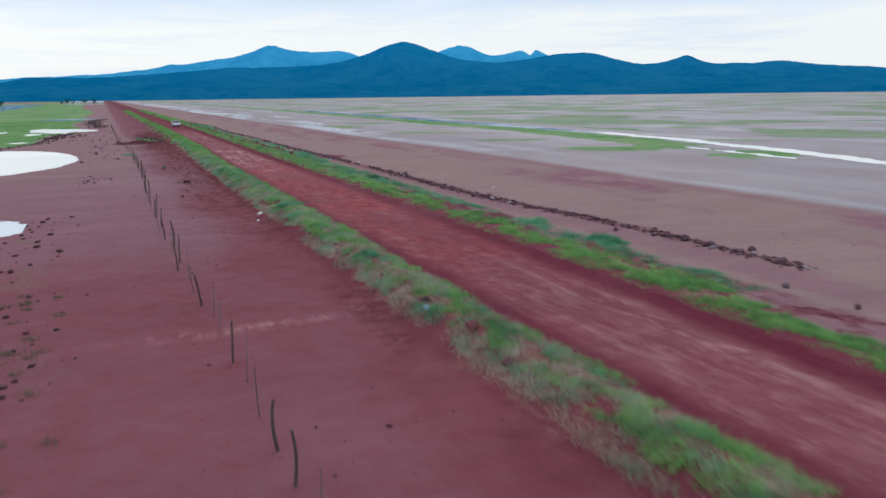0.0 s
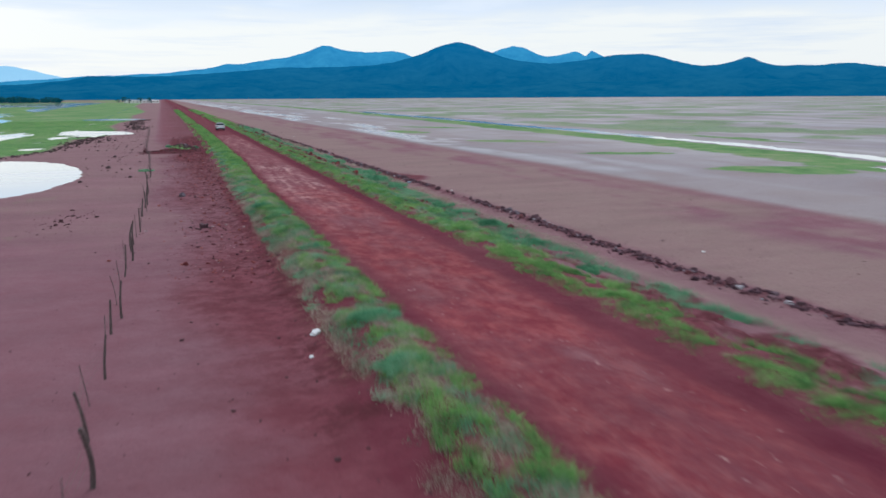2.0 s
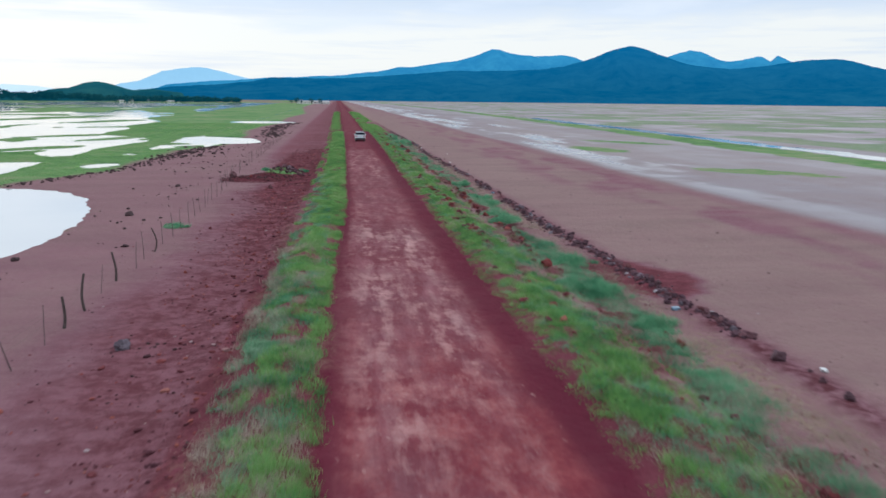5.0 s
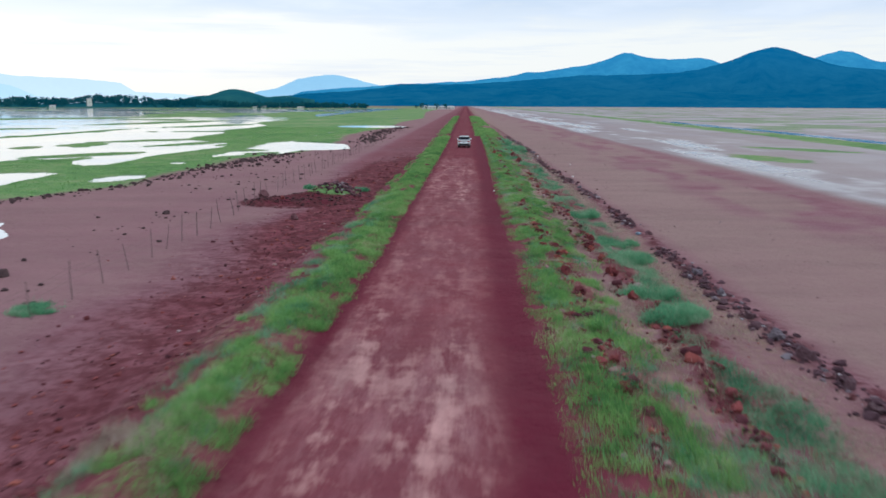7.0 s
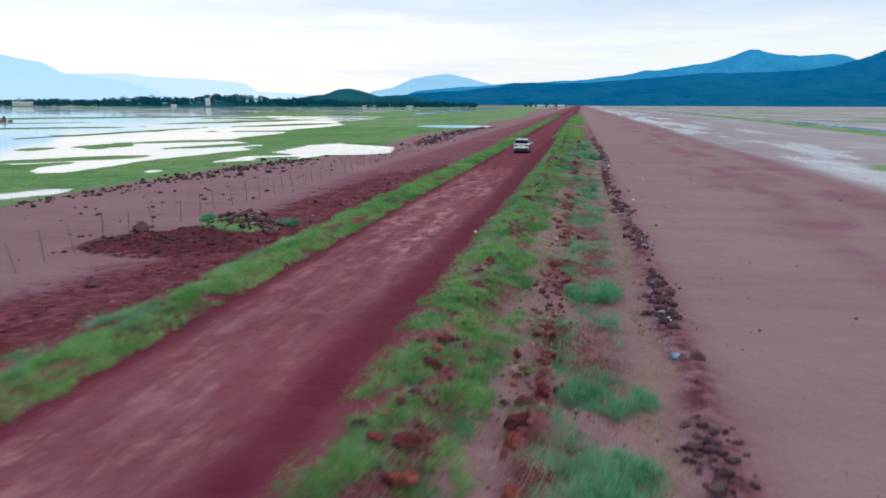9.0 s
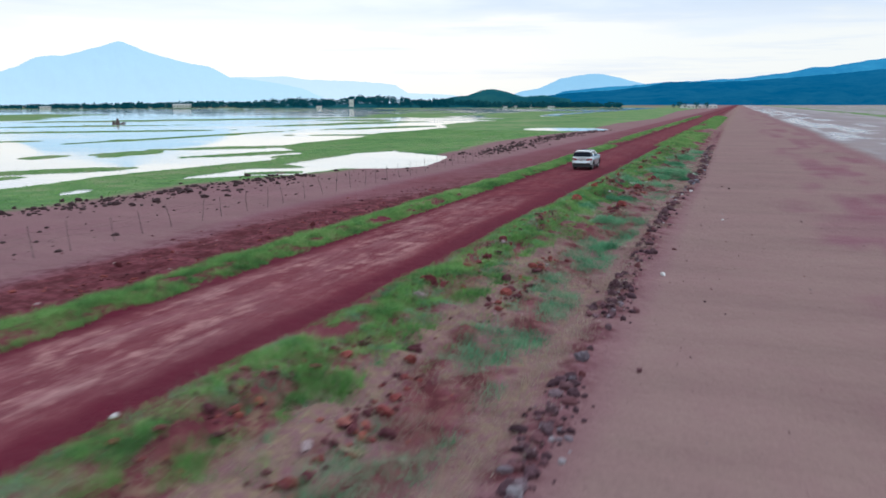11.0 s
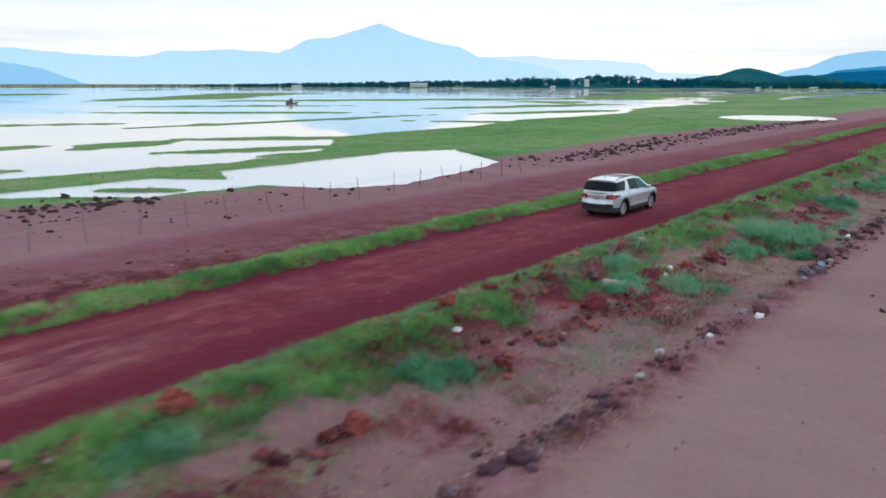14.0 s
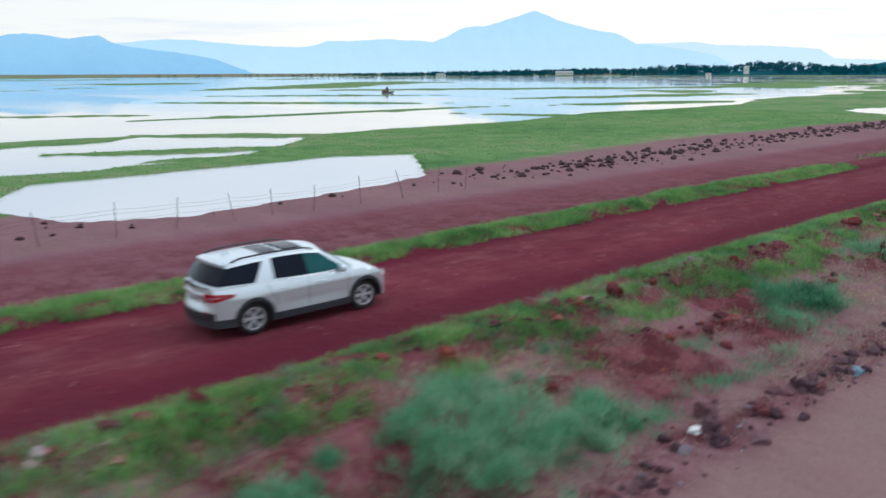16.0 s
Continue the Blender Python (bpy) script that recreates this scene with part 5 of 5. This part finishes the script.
def rock(x, y, size, name="rock", label="dark reddish lava rock lying on the ground", group="spoil rocks along the causeway"):
    ob = new(name, (CLOD_MESHES if name == "earth_clod" else ROCKS)[int(RNG.integers(0, 8))])
    s = size * RNG.uniform(0.85, 1.15, 3)
    ob.matrix_world = Matrix.LocRotScale((x, y, height(x, y) + 0.16 * size), Euler((RNG.uniform(-0.3, 0.3), RNG.uniform(-0.3, 0.3), RNG.uniform(0, 6.28))), Vector((s[0], s[1], s[2])))
    return tagged(ob, label, "rock", group)


def clods(places, material, name, label, flat=0.7):
    """Dried lumps of lake weed, joined."""
    verts, faces, n = [], [], 0
    shapes = []
    for me in LUMPS:
        co = np.empty(len(me.vertices) * 3, np.float32)
        me.vertices.foreach_get("co", co)
        tri = np.empty(len(me.polygons) * 3, np.int32)
        me.polygons.foreach_get("vertices", tri)
        shapes.append((co.reshape(-1, 3), tri.reshape(-1, 3)))
    small = []
    for me in CRUMBS:
        co = np.empty(len(me.vertices) * 3, np.float32)
        me.vertices.foreach_get("co", co)
        tri = np.empty(len(me.polygons) * 3, np.int32)
        me.polygons.foreach_get("vertices", tri)
        small.append((co.reshape(-1, 3), tri.reshape(-1, 3)))
    xs, ys = np.array([p[0] for p in places]), np.array([p[1] for p in places])
    zs = plan(xs, ys)["z"]
    for (x, y, size), z in zip(places, zs):
        if z < -0.05:
            continue
        co, tri = (shapes if size > 0.24 else small)[int(RNG.integers(0, 8))]
        a = RNG.uniform(0, 6.28)
        c, s = math.cos(a), math.sin(a)
        turned = np.stack([co[:, 0] * c - co[:, 1] * s, co[:, 0] * s + co[:, 1] * c, co[:, 2] * flat], 1)
        verts.append(turned * size + np.array((x, y, z + 0.10 * size)))
        faces.append(tri + n)
        n += len(co)
    ob = from_arrays(name, np.concatenate(verts), np.concatenate(faces), material)
    tagged(ob, label, "rubble", kind="stuff")


PEAT = plain_material("dried_peat", (0.066, 0.034, 0.038), 0.95, 0, 0.25, 4)


LOAM = plain_material("dark_loam", (0.062, 0.018, 0.024), 0.95, 0, 0.2, 3)


def spread_rocks():
    row_bits = []
    y = 24.0
    while y < 262:
        dense = vnoise(np.array([y / 6.5]), np.array([0.5]), 61)[0]
        y += RNG.uniform(0.45, 1.25) if dense > 0.34 else RNG.uniform(0.9, 2.8)
        if y < 64:
            y += RNG.uniform(0.2, 1.2)
        if y > 168:
            y += RNG.uniform(0.3, 1.4)
        size = float(np.clip(RNG.lognormal(-1.25, 0.45), 0.15, 0.60))
        x = float(row_x(y)) + RNG.normal(0, 0.16) + 0.25 * math.sin(y / 11)
        rock(x, y, size)
        if dense > 0.5:
            row_bits.append((x + RNG.normal(0, 0.45), y + RNG.normal(0, 0.3), size * RNG.uniform(0.3, 0.7)))
    for k in range(95):
        y = RNG.uniform(100, 250) if k > 12 else RNG.uniform(60, 110)
        u = RNG.uniform(4.2, 9.0) if k < 30 else RNG.choice((4.85, 4.85, 7.05)) + RNG.normal(0, 0.22)
        rock(float(road_mid(y)) + u, y, float(np.clip(RNG.lognormal(-1.15, 0.45), 0.14, 0.62)), "earth_clod", "rust-red clod of earth on the grassy bank", "red clods on the bank")
    for _ in range(14):
        y = RNG.uniform(60, 200)
        rock(RNG.uniform(-12, -6.5), y, float(np.clip(RNG.lognormal(-1.7, 0.5), 0.10, 0.45)), "earth_clod", "dark red clod on churned ground", "clods on the west flat")
    joined = []
    for k in range(1150):
        if k < 960:
            y = RNG.uniform(176, 350) if k < 110 else RNG.uniform(238, 345)
            x = -17.8 + 1.0 * math.sin(y / 17) + RNG.normal(0, 1.4) - 5.0 * (1 - min(max((y - 178) / 34, 0), 1))
        else:
            x, y = RNG.uniform(-23, -14), RNG.uniform(104, 215)
        joined.append((x, y, float(np.clip(RNG.lognormal(-1.3 if k < 960 else -1.7, 0.5), 0.10, 0.75))))
    for _ in range(150):
        y = RNG.uniform(178, 205)
        joined.append((-24.5 + 0.05 * (y - 190) + RNG.normal(0, 1.9), y, float(np.clip(RNG.lognormal(-1.25, 0.5), 0.12, 0.7))))
    for _ in range(420):
        y = RNG.uniform(144, 206)
        joined.append((float(np.interp(y, (144, 150, 161, 175, 195, 206), (-33.5, -31.5, -27.6, -26.8, -25.8, -22.8))) + abs(RNG.normal(0, 1.1)) - 0.4, y, float(np.clip(RNG.lognormal(-1.5, 0.5), 0.10, 0.6))))
    clods(joined, PEAT, "peat_clods", "dark clods of dried lake weed strewn along the shore")
    joined = row_bits
    for _ in range(6500):
        y = RNG.uniform(24, 270)
        if vnoise(np.array([y / 6.5]), np.array([0.5]), 61)[0] > 0.36 and (y < 168 or RNG.uniform() < 0.40):
            joined.append((float(row_x(y)) + RNG.normal(0, 0.27) + 0.25 * math.sin(y / 11), y, float(np.clip(RNG.lognormal(-1.85, 0.55), 0.05, 0.42))))
    clods(joined, SPOIL, "spoil_rubble", "small dark purple rubble along the spoil line")
    joined = []
    for _ in range(5200):
        y = RNG.uniform(64, 255)
        u = RNG.choice((4.85, 4.85, 7.05, 7.05, 7.05, 4.4)) + RNG.normal(0, 0.28)
        if fbm(np.array([u / 1.4]), np.array([y / 3.0]), 62, 3)[0] > 0.46 and RNG.uniform() < 0.15 + float(step(88, 116, np.array(y))):
            joined.append((float(road_mid(y)) + u, y, float(np.clip(RNG.lognormal(-1.85, 0.50), 0.07, 0.50))))
    for _ in range(6500):
        y = RNG.uniform(64, 255)
        u = RNG.uniform(4.7, 9.8)
        if fbm(np.array([u / 0.9]), np.array([y / 2.2]), 63, 3)[0] > 0.50:
            joined.append((float(road_mid(y)) + u, y, float(np.clip(RNG.lognormal(-2.7, 0.4), 0.03, 0.15))))
    clods(joined, RUBBLE, "bank_rubble", "rust-red earth lumps on the grassy bank")
    joined = []
    for _ in range(700):
        a, r = RNG.uniform(0, 6.28), RNG.uniform(0, 1) ** 0.5
        joined.append((-10.7 + 4.2 * r * math.cos(a), 150.6 + 3.6 * r * math.sin(a), float(np.clip(RNG.lognormal(-2.2, 0.5), 0.06, 0.34))))
    stones = [(-8.3 + RNG.normal(0, 0.75), 154.2 + RNG.normal(0, 0.5), float(np.clip(RNG.lognormal(-1.6, 0.5), 0.08, 0.5))) for _ in range(260)]
    clods(stones, SPOIL, "heap_rubble", "grey broken rubble tipped on the grassy heap")
    clods(joined, LOAM, "loam_lumps", "dark lumps of freshly dumped maroon earth")
    joined = []
    for _ in range(3600):
        y = RNG.uniform(62, 200)
        joined.append((float(road_mid(y)) - 5.8 - abs(RNG.normal(0, 2.4)), y, float(np.clip(RNG.lognormal(-2.25, 0.5), 0.05, 0.32))))
    clods(joined, RUBBLE, "churned_lumps", "dark red lumps of churned earth beside the causeway", 0.5)
    joined = []
    for _ in range(900):
        y = RNG.uniform(8, 120)
        joined.append((float(road_mid(y)) - 5.2 - abs(RNG.normal(0, 5.5)), y, float(np.clip(RNG.lognormal(-2.9, 0.55), 0.03, 0.24))))
    for _ in range(120):
        y = RNG.uniform(20, 60)
        joined.append((RNG.normal(-21.5, 1.8), y, float(np.clip(RNG.lognormal(-1.6, 0.5), 0.08, 0.5))))
    for _ in range(70):
        joined.append((RNG.normal(-18.3, 1.0), RNG.normal(83.5, 3.0), float(np.clip(RNG.lognormal(-1.9, 0.5), 0.06, 0.35))))
        joined.append((RNG.normal(-9.8, 0.7), RNG.choice((77.6, 94.5)) + RNG.normal(0, 0.5), float(np.clip(RNG.lognormal(-2.2, 0.5), 0.05, 0.30))))
    clods(joined, LOAM, "flat_clods", "small dark crumbs of earth on the bare red flat", 0.5)
    joined = [(11.3 + abs(RNG.normal(0, 4.5)), RNG.uniform(24, 265), float(np.clip(RNG.lognormal(-2.9, 0.45), 0.025, 0.16))) for _ in range(650)]
    clods(joined, SPOIL, "mud_pebbles", "scattered small dark pebbles on bare mud")
    for _ in range(25):
        rock(RNG.uniform(11.6, 27), RNG.uniform(30, 260), float(np.clip(RNG.lognormal(-2.2, 0.4), 0.06, 0.3)), "stone", "small dark stone on bare mud", "stones on the mud flat")


spread_rocks()
for x, y, size in ((10.6, 212.0, 0.95), (10.9, 209.6, 0.42), (10.7, 208.8, 0.6), (11.1, 209.2, 0.5), (10.2, 217.8, 0.5), (10.6, 217.2, 0.42), (10.9, 220.2, 0.45), (6.0, 202.3, 0.7), (8.0, 205.0, 0.55), (10.9, 203.0, 0.5), (-14.0, 153.4, 0.9), (12.8, 28.6, 0.45), (12.1, 30.7, 0.38), (10.3, 36.7, 0.4), (8.4, 22.1, 0.42), (8.2, 18.5, 0.36), (-6.6, 20.4, 0.5), (-7.0, 17.2, 0.42), (-6.6, 24.4, 0.36), (-9.7, 77.6, 0.62), (-10.5, 94.5, 0.6), (-9.3, 142.0, 0.6)):
    rock(x, y, size, "boulder", "large dark purple lava boulder half sunk in earth", "spoil boulders")
for x, y, size in ((6.0, 215.2, 0.5), (5.0, 210.4, 0.55), (5.2, 206.0, 0.45), (5.0, 198.0, 0.5), (5.1, 201.0, 0.5), (5.0, 199.4, 0.4), (4.9, 196.2, 0.6), (6.6, 131.0, 0.6), (6.6, 130.3, 0.5), (6.7, 128.2, 0.5), (6.6, 125.4, 0.6), (4.6, 124.2, 0.55), (5.0, 128.0, 0.5)):
    rock(x, y, size, "earth_clod", "bright rust-red clod in green grass", "red clods on the bank")


# ---- fence ----
WOOD = plain_material("weathered_wood", (0.115, 0.086, 0.082), 0.9, 0, 0.3, 14)
STAKE = plain_material("grey_stake", (0.17, 0.12, 0.125), 0.9, 0, 0.25, 14)
WIRE = plain_material("rusty_wire", (0.16, 0.11, 0.10), 0.6, 0.6, 0.3, 20)


def build_fence():
    fence = empty("wire_fence", pose(-13.3, 120, 0), "old wire fence of crooked weathered posts on bare red earth", "fence")
    back = fence.matrix_world.inverted()
    tops = []
    y, k = 9.0, 0
    while y < 236:
        thick = y < 112 and (k % 3 == 0 or RNG.uniform() < 0.25)
        x = -13.9 + 0.7 * min(max((y - 60) / 30, 0), 1) - 0.7 * min(max((y - 135) / 20, 0), 1) + RNG.normal(0, 0.10)
        z = height(x, y)
        tall = RNG.uniform(1.15, 1.45)
        bend, lean = RNG.normal(0, 0.08 if thick else 0.03), RNG.normal(0, 0.16)
        pts = [back @ Vector((x + bend * math.sin(3.0 * t) + lean * t * 0.5, y + lean * t + bend * 0.6 * math.sin(5 * t), z - 0.15 + (tall + 0.15) * t)) for t in lin(0, 1, 6)]
        r = RNG.uniform(0.036, 0.062) if thick else RNG.uniform(0.013, 0.020)
        bm = bmesh.new()
        tube(bm, pts, [r * (1.15 - 0.35 * t) for t in lin(0, 1, 6)], 6)
        part("post", bm, WOOD if thick else STAKE, fence)
        tops.append((pts[3], pts[5]))
        y += RNG.uniform(1.8, 2.8)
        k += 1
    for f in (0.15, 0.65, 0.95):
        bm = bmesh.new()
        line = []
        for (a, b), (c, d) in zip(tops, tops[1:]):
            p, q = a.lerp(b, f), c.lerp(d, f)
            line += [p, p.lerp(q, 0.5) - Vector((0, 0, 0.04))]
        tube(bm, line, 0.0035, 4)
        part("wire", bm, WIRE, fence)


build_fence()


# ---- litter ----
SCRAP = plain_material("white_plastic", (0.72, 0.72, 0.72), 0.45, 0, 0.1, 6)
SCRAP_BLUE = plain_material("blue_plastic", (0.16, 0.26, 0.36), 0.45, 0, 0.2, 6)


def scrap(x, y, size, material, label):
    """A crumpled sheet."""
    bm = bmesh.new()
    bmesh.ops.create_icosphere(bm, subdivisions=2, radius=0.5)
    for v in bm.verts:
        k = 1 + 0.7 * noise.noise(v.co * 3 + Vector((x, y, 0)))
        v.co = Vector((v.co.x * k * size, v.co.y * k * size * 0.7, max(v.co.z * k, -0.2) * size * 0.55))
    me = bpy.data.meshes.new("plastic_scrap")
    bm.to_mesh(me)
    bm.free()
    me.materials.append(material)
    ob = new("plastic_scrap", me)
    ob.matrix_world = pose(x, y, height(x, y) + 0.10 * size, 0, 0, 40 * x)
    return tagged(ob, label, "litter", "litter along the causeway")


for x, y, s in ((-7.5, 52.0, 0.42), (-8.0, 50.0, 0.20), (10.5, 200.0, 0.22), (11.0, 202.6, 0.34), (11.5, 172.0, 0.28), (10.4, 140.5, 0.25), (11.2, 90.0, 0.3), (10.5, 216.9, 0.30), (6.1, 195.0, 0.25), (7.3, 205.3, 0.30), (7.6, 204.2, 0.24), (-2.9, 128.0, 0.13), (-2.9, 126.0, 0.10), (13.4, 188.0, 0.16), (14.0, 60.0, 0.2), (3.1, 152.5, 0.18)):
    scrap(x, y, s, SCRAP, "crumpled white plastic scrap on bare earth")
for x, y, s in ((-6.9, 23.6, 0.42), (10.9, 210.2, 0.42), (11.2, 222.0, 0.36), (10.9, 207.9, 0.30), (10.2, 137.0, 0.35), (9.7, 97.5, 0.4)):
    scrap(x, y, s, SCRAP_BLUE, "faded blue plastic scrap on bare earth")


def pipe_piece(x, y):
    bm = bmesh.new()
    for x0, x1 in ((-0.42, 0.42),):
        patch(bm, lambda a, k: ((x0, x1, x1, x0)[k], (0.15, 0.15, 0.12, 0.12)[k] * math.cos(a), (0.15, 0.15, 0.12, 0.12)[k] * math.sin(a)), lin(0, 2 * math.pi, 16), (0, 1, 2, 3))
    bmesh.ops.recalc_face_normals(bm, faces=bm.faces[:])
    me = bpy.data.meshes.new("broken_pipe")
    bm.to_mesh(me)
    bm.free()
    me.materials.append(plain_material("concrete", (0.34, 0.33, 0.28), 0.85, 0, 0.15, 9))
    ob = new("broken_pipe", me)
    ob.matrix_world = pose(x, y, height(x, y) + 0.16, 0, 4, 25)
    tagged(ob, "broken piece of grey concrete pipe on the bank", "pipe")


pipe_piece(6.95, 202.0)

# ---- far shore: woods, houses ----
# Far foliage emits a faint bluish glow that paints the haze over it.
LEAF = haze_glow_material("hazed_far_leaves", (0.008, 0.038, 0.034), (0.024, 0.070, 0.048), (0.001, 0.024, 0.040), (0.001, 0.028, 0.046), 20)


def shore_rise(az):
    """Elevation of the tree tops over the far shore, by bearing in degrees."""
    e = -0.12 + 0.0 * az
    for b, h, w in ((-25, 0.72, 5), (-30, 0.52, 5), (-19.5, 0.48, 4), (-36, 0.28, 6), (-47, 0.0, 10), (-12, 0.12, 5)):
        e = np.maximum(e, -0.12 + (h + 0.12) * np.exp(-((az - b) / w) ** 2))
    return e


def far_woods():
    verts, faces = [], []
    rng = np.random.default_rng(5)
    for _ in range(1100):
        az = rng.uniform(-66, -7)
        top = 6.4 + 1230 * math.tan(radians(float(shore_rise(np.array(az)))))
        dist = rng.uniform(1190, 1330)
        tall = min(rng.uniform(5, 11), top + 3) * float(0.25 + 0.75 * step(-58, -42, np.array(az)))
        if rng.uniform() > float(0.25 + 0.75 * step(-62, -44, np.array(az))):
            continue
        base = max(0, top - tall) * rng.uniform(0.1, 1.0)
        cx, cy = dist * math.sin(radians(az)), 170 + dist * math.cos(radians(az))
        wide = tall * rng.uniform(0.45, 0.8)
        i = len(verts)
        verts += [(cx - 0.3, cy, base - 2), (cx + 0.3, cy, base - 2), (cx, cy, base + tall * 0.7)]
        faces.append((i, i + 1, i + 2))
        for _ in range(40):
            d = rng.normal(size=3)
            d /= np.linalg.norm(d)
            c = np.array((cx, cy, base + tall * 0.42)) + d * np.array((wide, wide, tall * 0.45)) * rng.uniform(0.4, 1.0)
            q = rng.normal(size=(3, 3))
            q /= np.linalg.norm(q, axis=1)[:, None]
            i = len(verts)
            verts += [tuple(c + q[k] * tall * 0.26) for k in range(3)]
            faces.append((i, i + 1, i + 2))
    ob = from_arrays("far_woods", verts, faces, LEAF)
    tagged(ob, "dark green belt of trees along the far lake shore", "trees", kind="stuff")


far_woods()
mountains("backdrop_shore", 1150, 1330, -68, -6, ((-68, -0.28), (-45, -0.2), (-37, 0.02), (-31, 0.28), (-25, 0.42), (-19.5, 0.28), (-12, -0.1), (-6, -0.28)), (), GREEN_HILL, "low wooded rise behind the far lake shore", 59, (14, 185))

WALL_WHITE = plain_material("whitewashed_wall", (0.72, 0.72, 0.70), 0.8, 0, 0.1, 0.5)
ROOF_GREY = plain_material("sheet_roof", (0.42, 0.44, 0.46), 0.5, 0.2, 0.15, 0.5)
PANE_DARK = plain_material("dark_pane", (0.03, 0.04, 0.05), 0.2, 0, 0.1, 1)


def house(x, y, wide, deep, tall, turn, pitch, label, base=0.0):
    h = empty("house", pose(x, y, base, 0, 0, turn), label, "house", "houses on the far shore")
    part("wall", box(bmesh.new(), 0, 0, tall / 2, wide, deep, tall), WALL_WHITE, h)
    bm = bmesh.new()
    a, b = wide / 2 + 0.4, deep / 2 + 0.4
    low = [bm.verts.new((sx * a, sy * b, tall)) for sx, sy in ((-1, -1), (1, -1), (1, 1), (-1, 1))]
    top = [bm.verts.new((sx * a, 0, tall + pitch)) for sx in (-1, 1)]
    bm.faces.new((low[0], low[1], top[1], top[0]))
    bm.faces.new((low[2], low[3], top[0], top[1]))
    bm.faces.new((low[1], low[2], top[1]))
    bm.faces.new((low[3], low[0], top[0]))
    bm.faces.new(low[::-1])
    part("roof", bm, ROOF_GREY, h)
    n = max(1, int(wide / 4))
    for k in range(n):
        part("window", box(bmesh.new(), -wide / 2 + (k + 0.5) * wide / n, -deep / 2 - 0.03, tall * 0.55, 1.1, 0.08, 1.2), PANE_DARK, h)
    return h


def at_bearing(az, dist):
    return dist * math.sin(radians(az)), 170 + dist * math.cos(radians(az))


house(*at_bearing(-26.3, 1170), 6.5, 6, 10, 26, 0.6, "tall white building among trees on the far shore", 2)
house(*at_bearing(-38.0, 1170), 24, 12, 4.0, 38, 1.6, "long white warehouse on the far shore", 1)
house(*at_bearing(-28.6, 1165), 7, 6, 2.6, 30, 0.9, "small white house at the water edge", 0)
house(*at_bearing(-46.5, 1180), 13, 8, 2.8, 44, 1.0, "small pale house on the far shore", 0)
for k, az in enumerate((-15.2, -14.6, -13.3, -11.9, -11.2, -10.1)):
    house(*at_bearing(az, 1180 + 30 * (k % 3)), 6 + 3 * (k % 2), 5, 1.7 + 0.4 * (k % 3), 15, 0.8, "small pale village house on the far shore", 0)
for k, (x, y) in enumerate(((-38, 1180), (-26, 1200), (-14, 1190), (-48, 1230))):
    house(x, y, 10, 7, 3.4, 5 + 10 * k, 1.3, "small pale house at the end of the causeway", 0)


def far_tree(x, y, tall):
    t = empty("tree", pose(x, y, 0), "dark green tree beside the far houses", "tree", "trees by the far houses")
    bm = bmesh.new()
    tube(bm, [(0, 0, -0.5), (0.1, 0, tall * 0.3), (0, 0.1, tall * 0.7)], [0.35, 0.25, 0.08], 6)
    part("trunk", bm, WOOD, t)
    rng = np.random.default_rng(int(abs(x * 7 + y)))
    bm = bmesh.new()
    for _ in range(90):
        d = Vector(rng.normal(size=3)).normalized() * rng.uniform(0.5, 1)
        c = Vector((d.x * tall * 0.42, d.y * tall * 0.42, tall * 0.62 + d.z * tall * 0.36))
        bm.faces.new([bm.verts.new(c + Vector(rng.normal(size=3)).normalized() * tall * 0.13) for _ in range(3)])
    part("crown", bm, LEAF, t)


for x, y, tall in ((-52, 1185, 9), (-46, 1195, 7), (-32, 1180, 8), (-20, 1185, 6.5), (-21, 1210, 8), (-60, 1200, 6)):
    far_tree(x, y, tall)


def snag(x, y):
    """A dark stump with branches standing in the shallows."""
    s = empty("dead_snag", pose(x, y, -0.3), "dark dead snag standing in the shallow lake", "stump")
    bm = bmesh.new()
    tube(bm, [(0, 0, 0), (0.2, 0.1, 0.9), (0.1, 0.3, 2.0)], [0.9, 0.7, 0.25], 8)
    tube(bm, [(-1.6, 0, 0), (-1.5, 0, 0.7), (-1.3, 0.1, 1.2)], [0.5, 0.4, 0.2], 7)
    tube(bm, [(1.4, 0, 0.1), (2.4, 0.2, 0.5), (3.4, 0.2, 0.6)], [0.35, 0.3, 0.2], 7)
    part("stump", bm, WOOD, s)


snag(-181, 359)
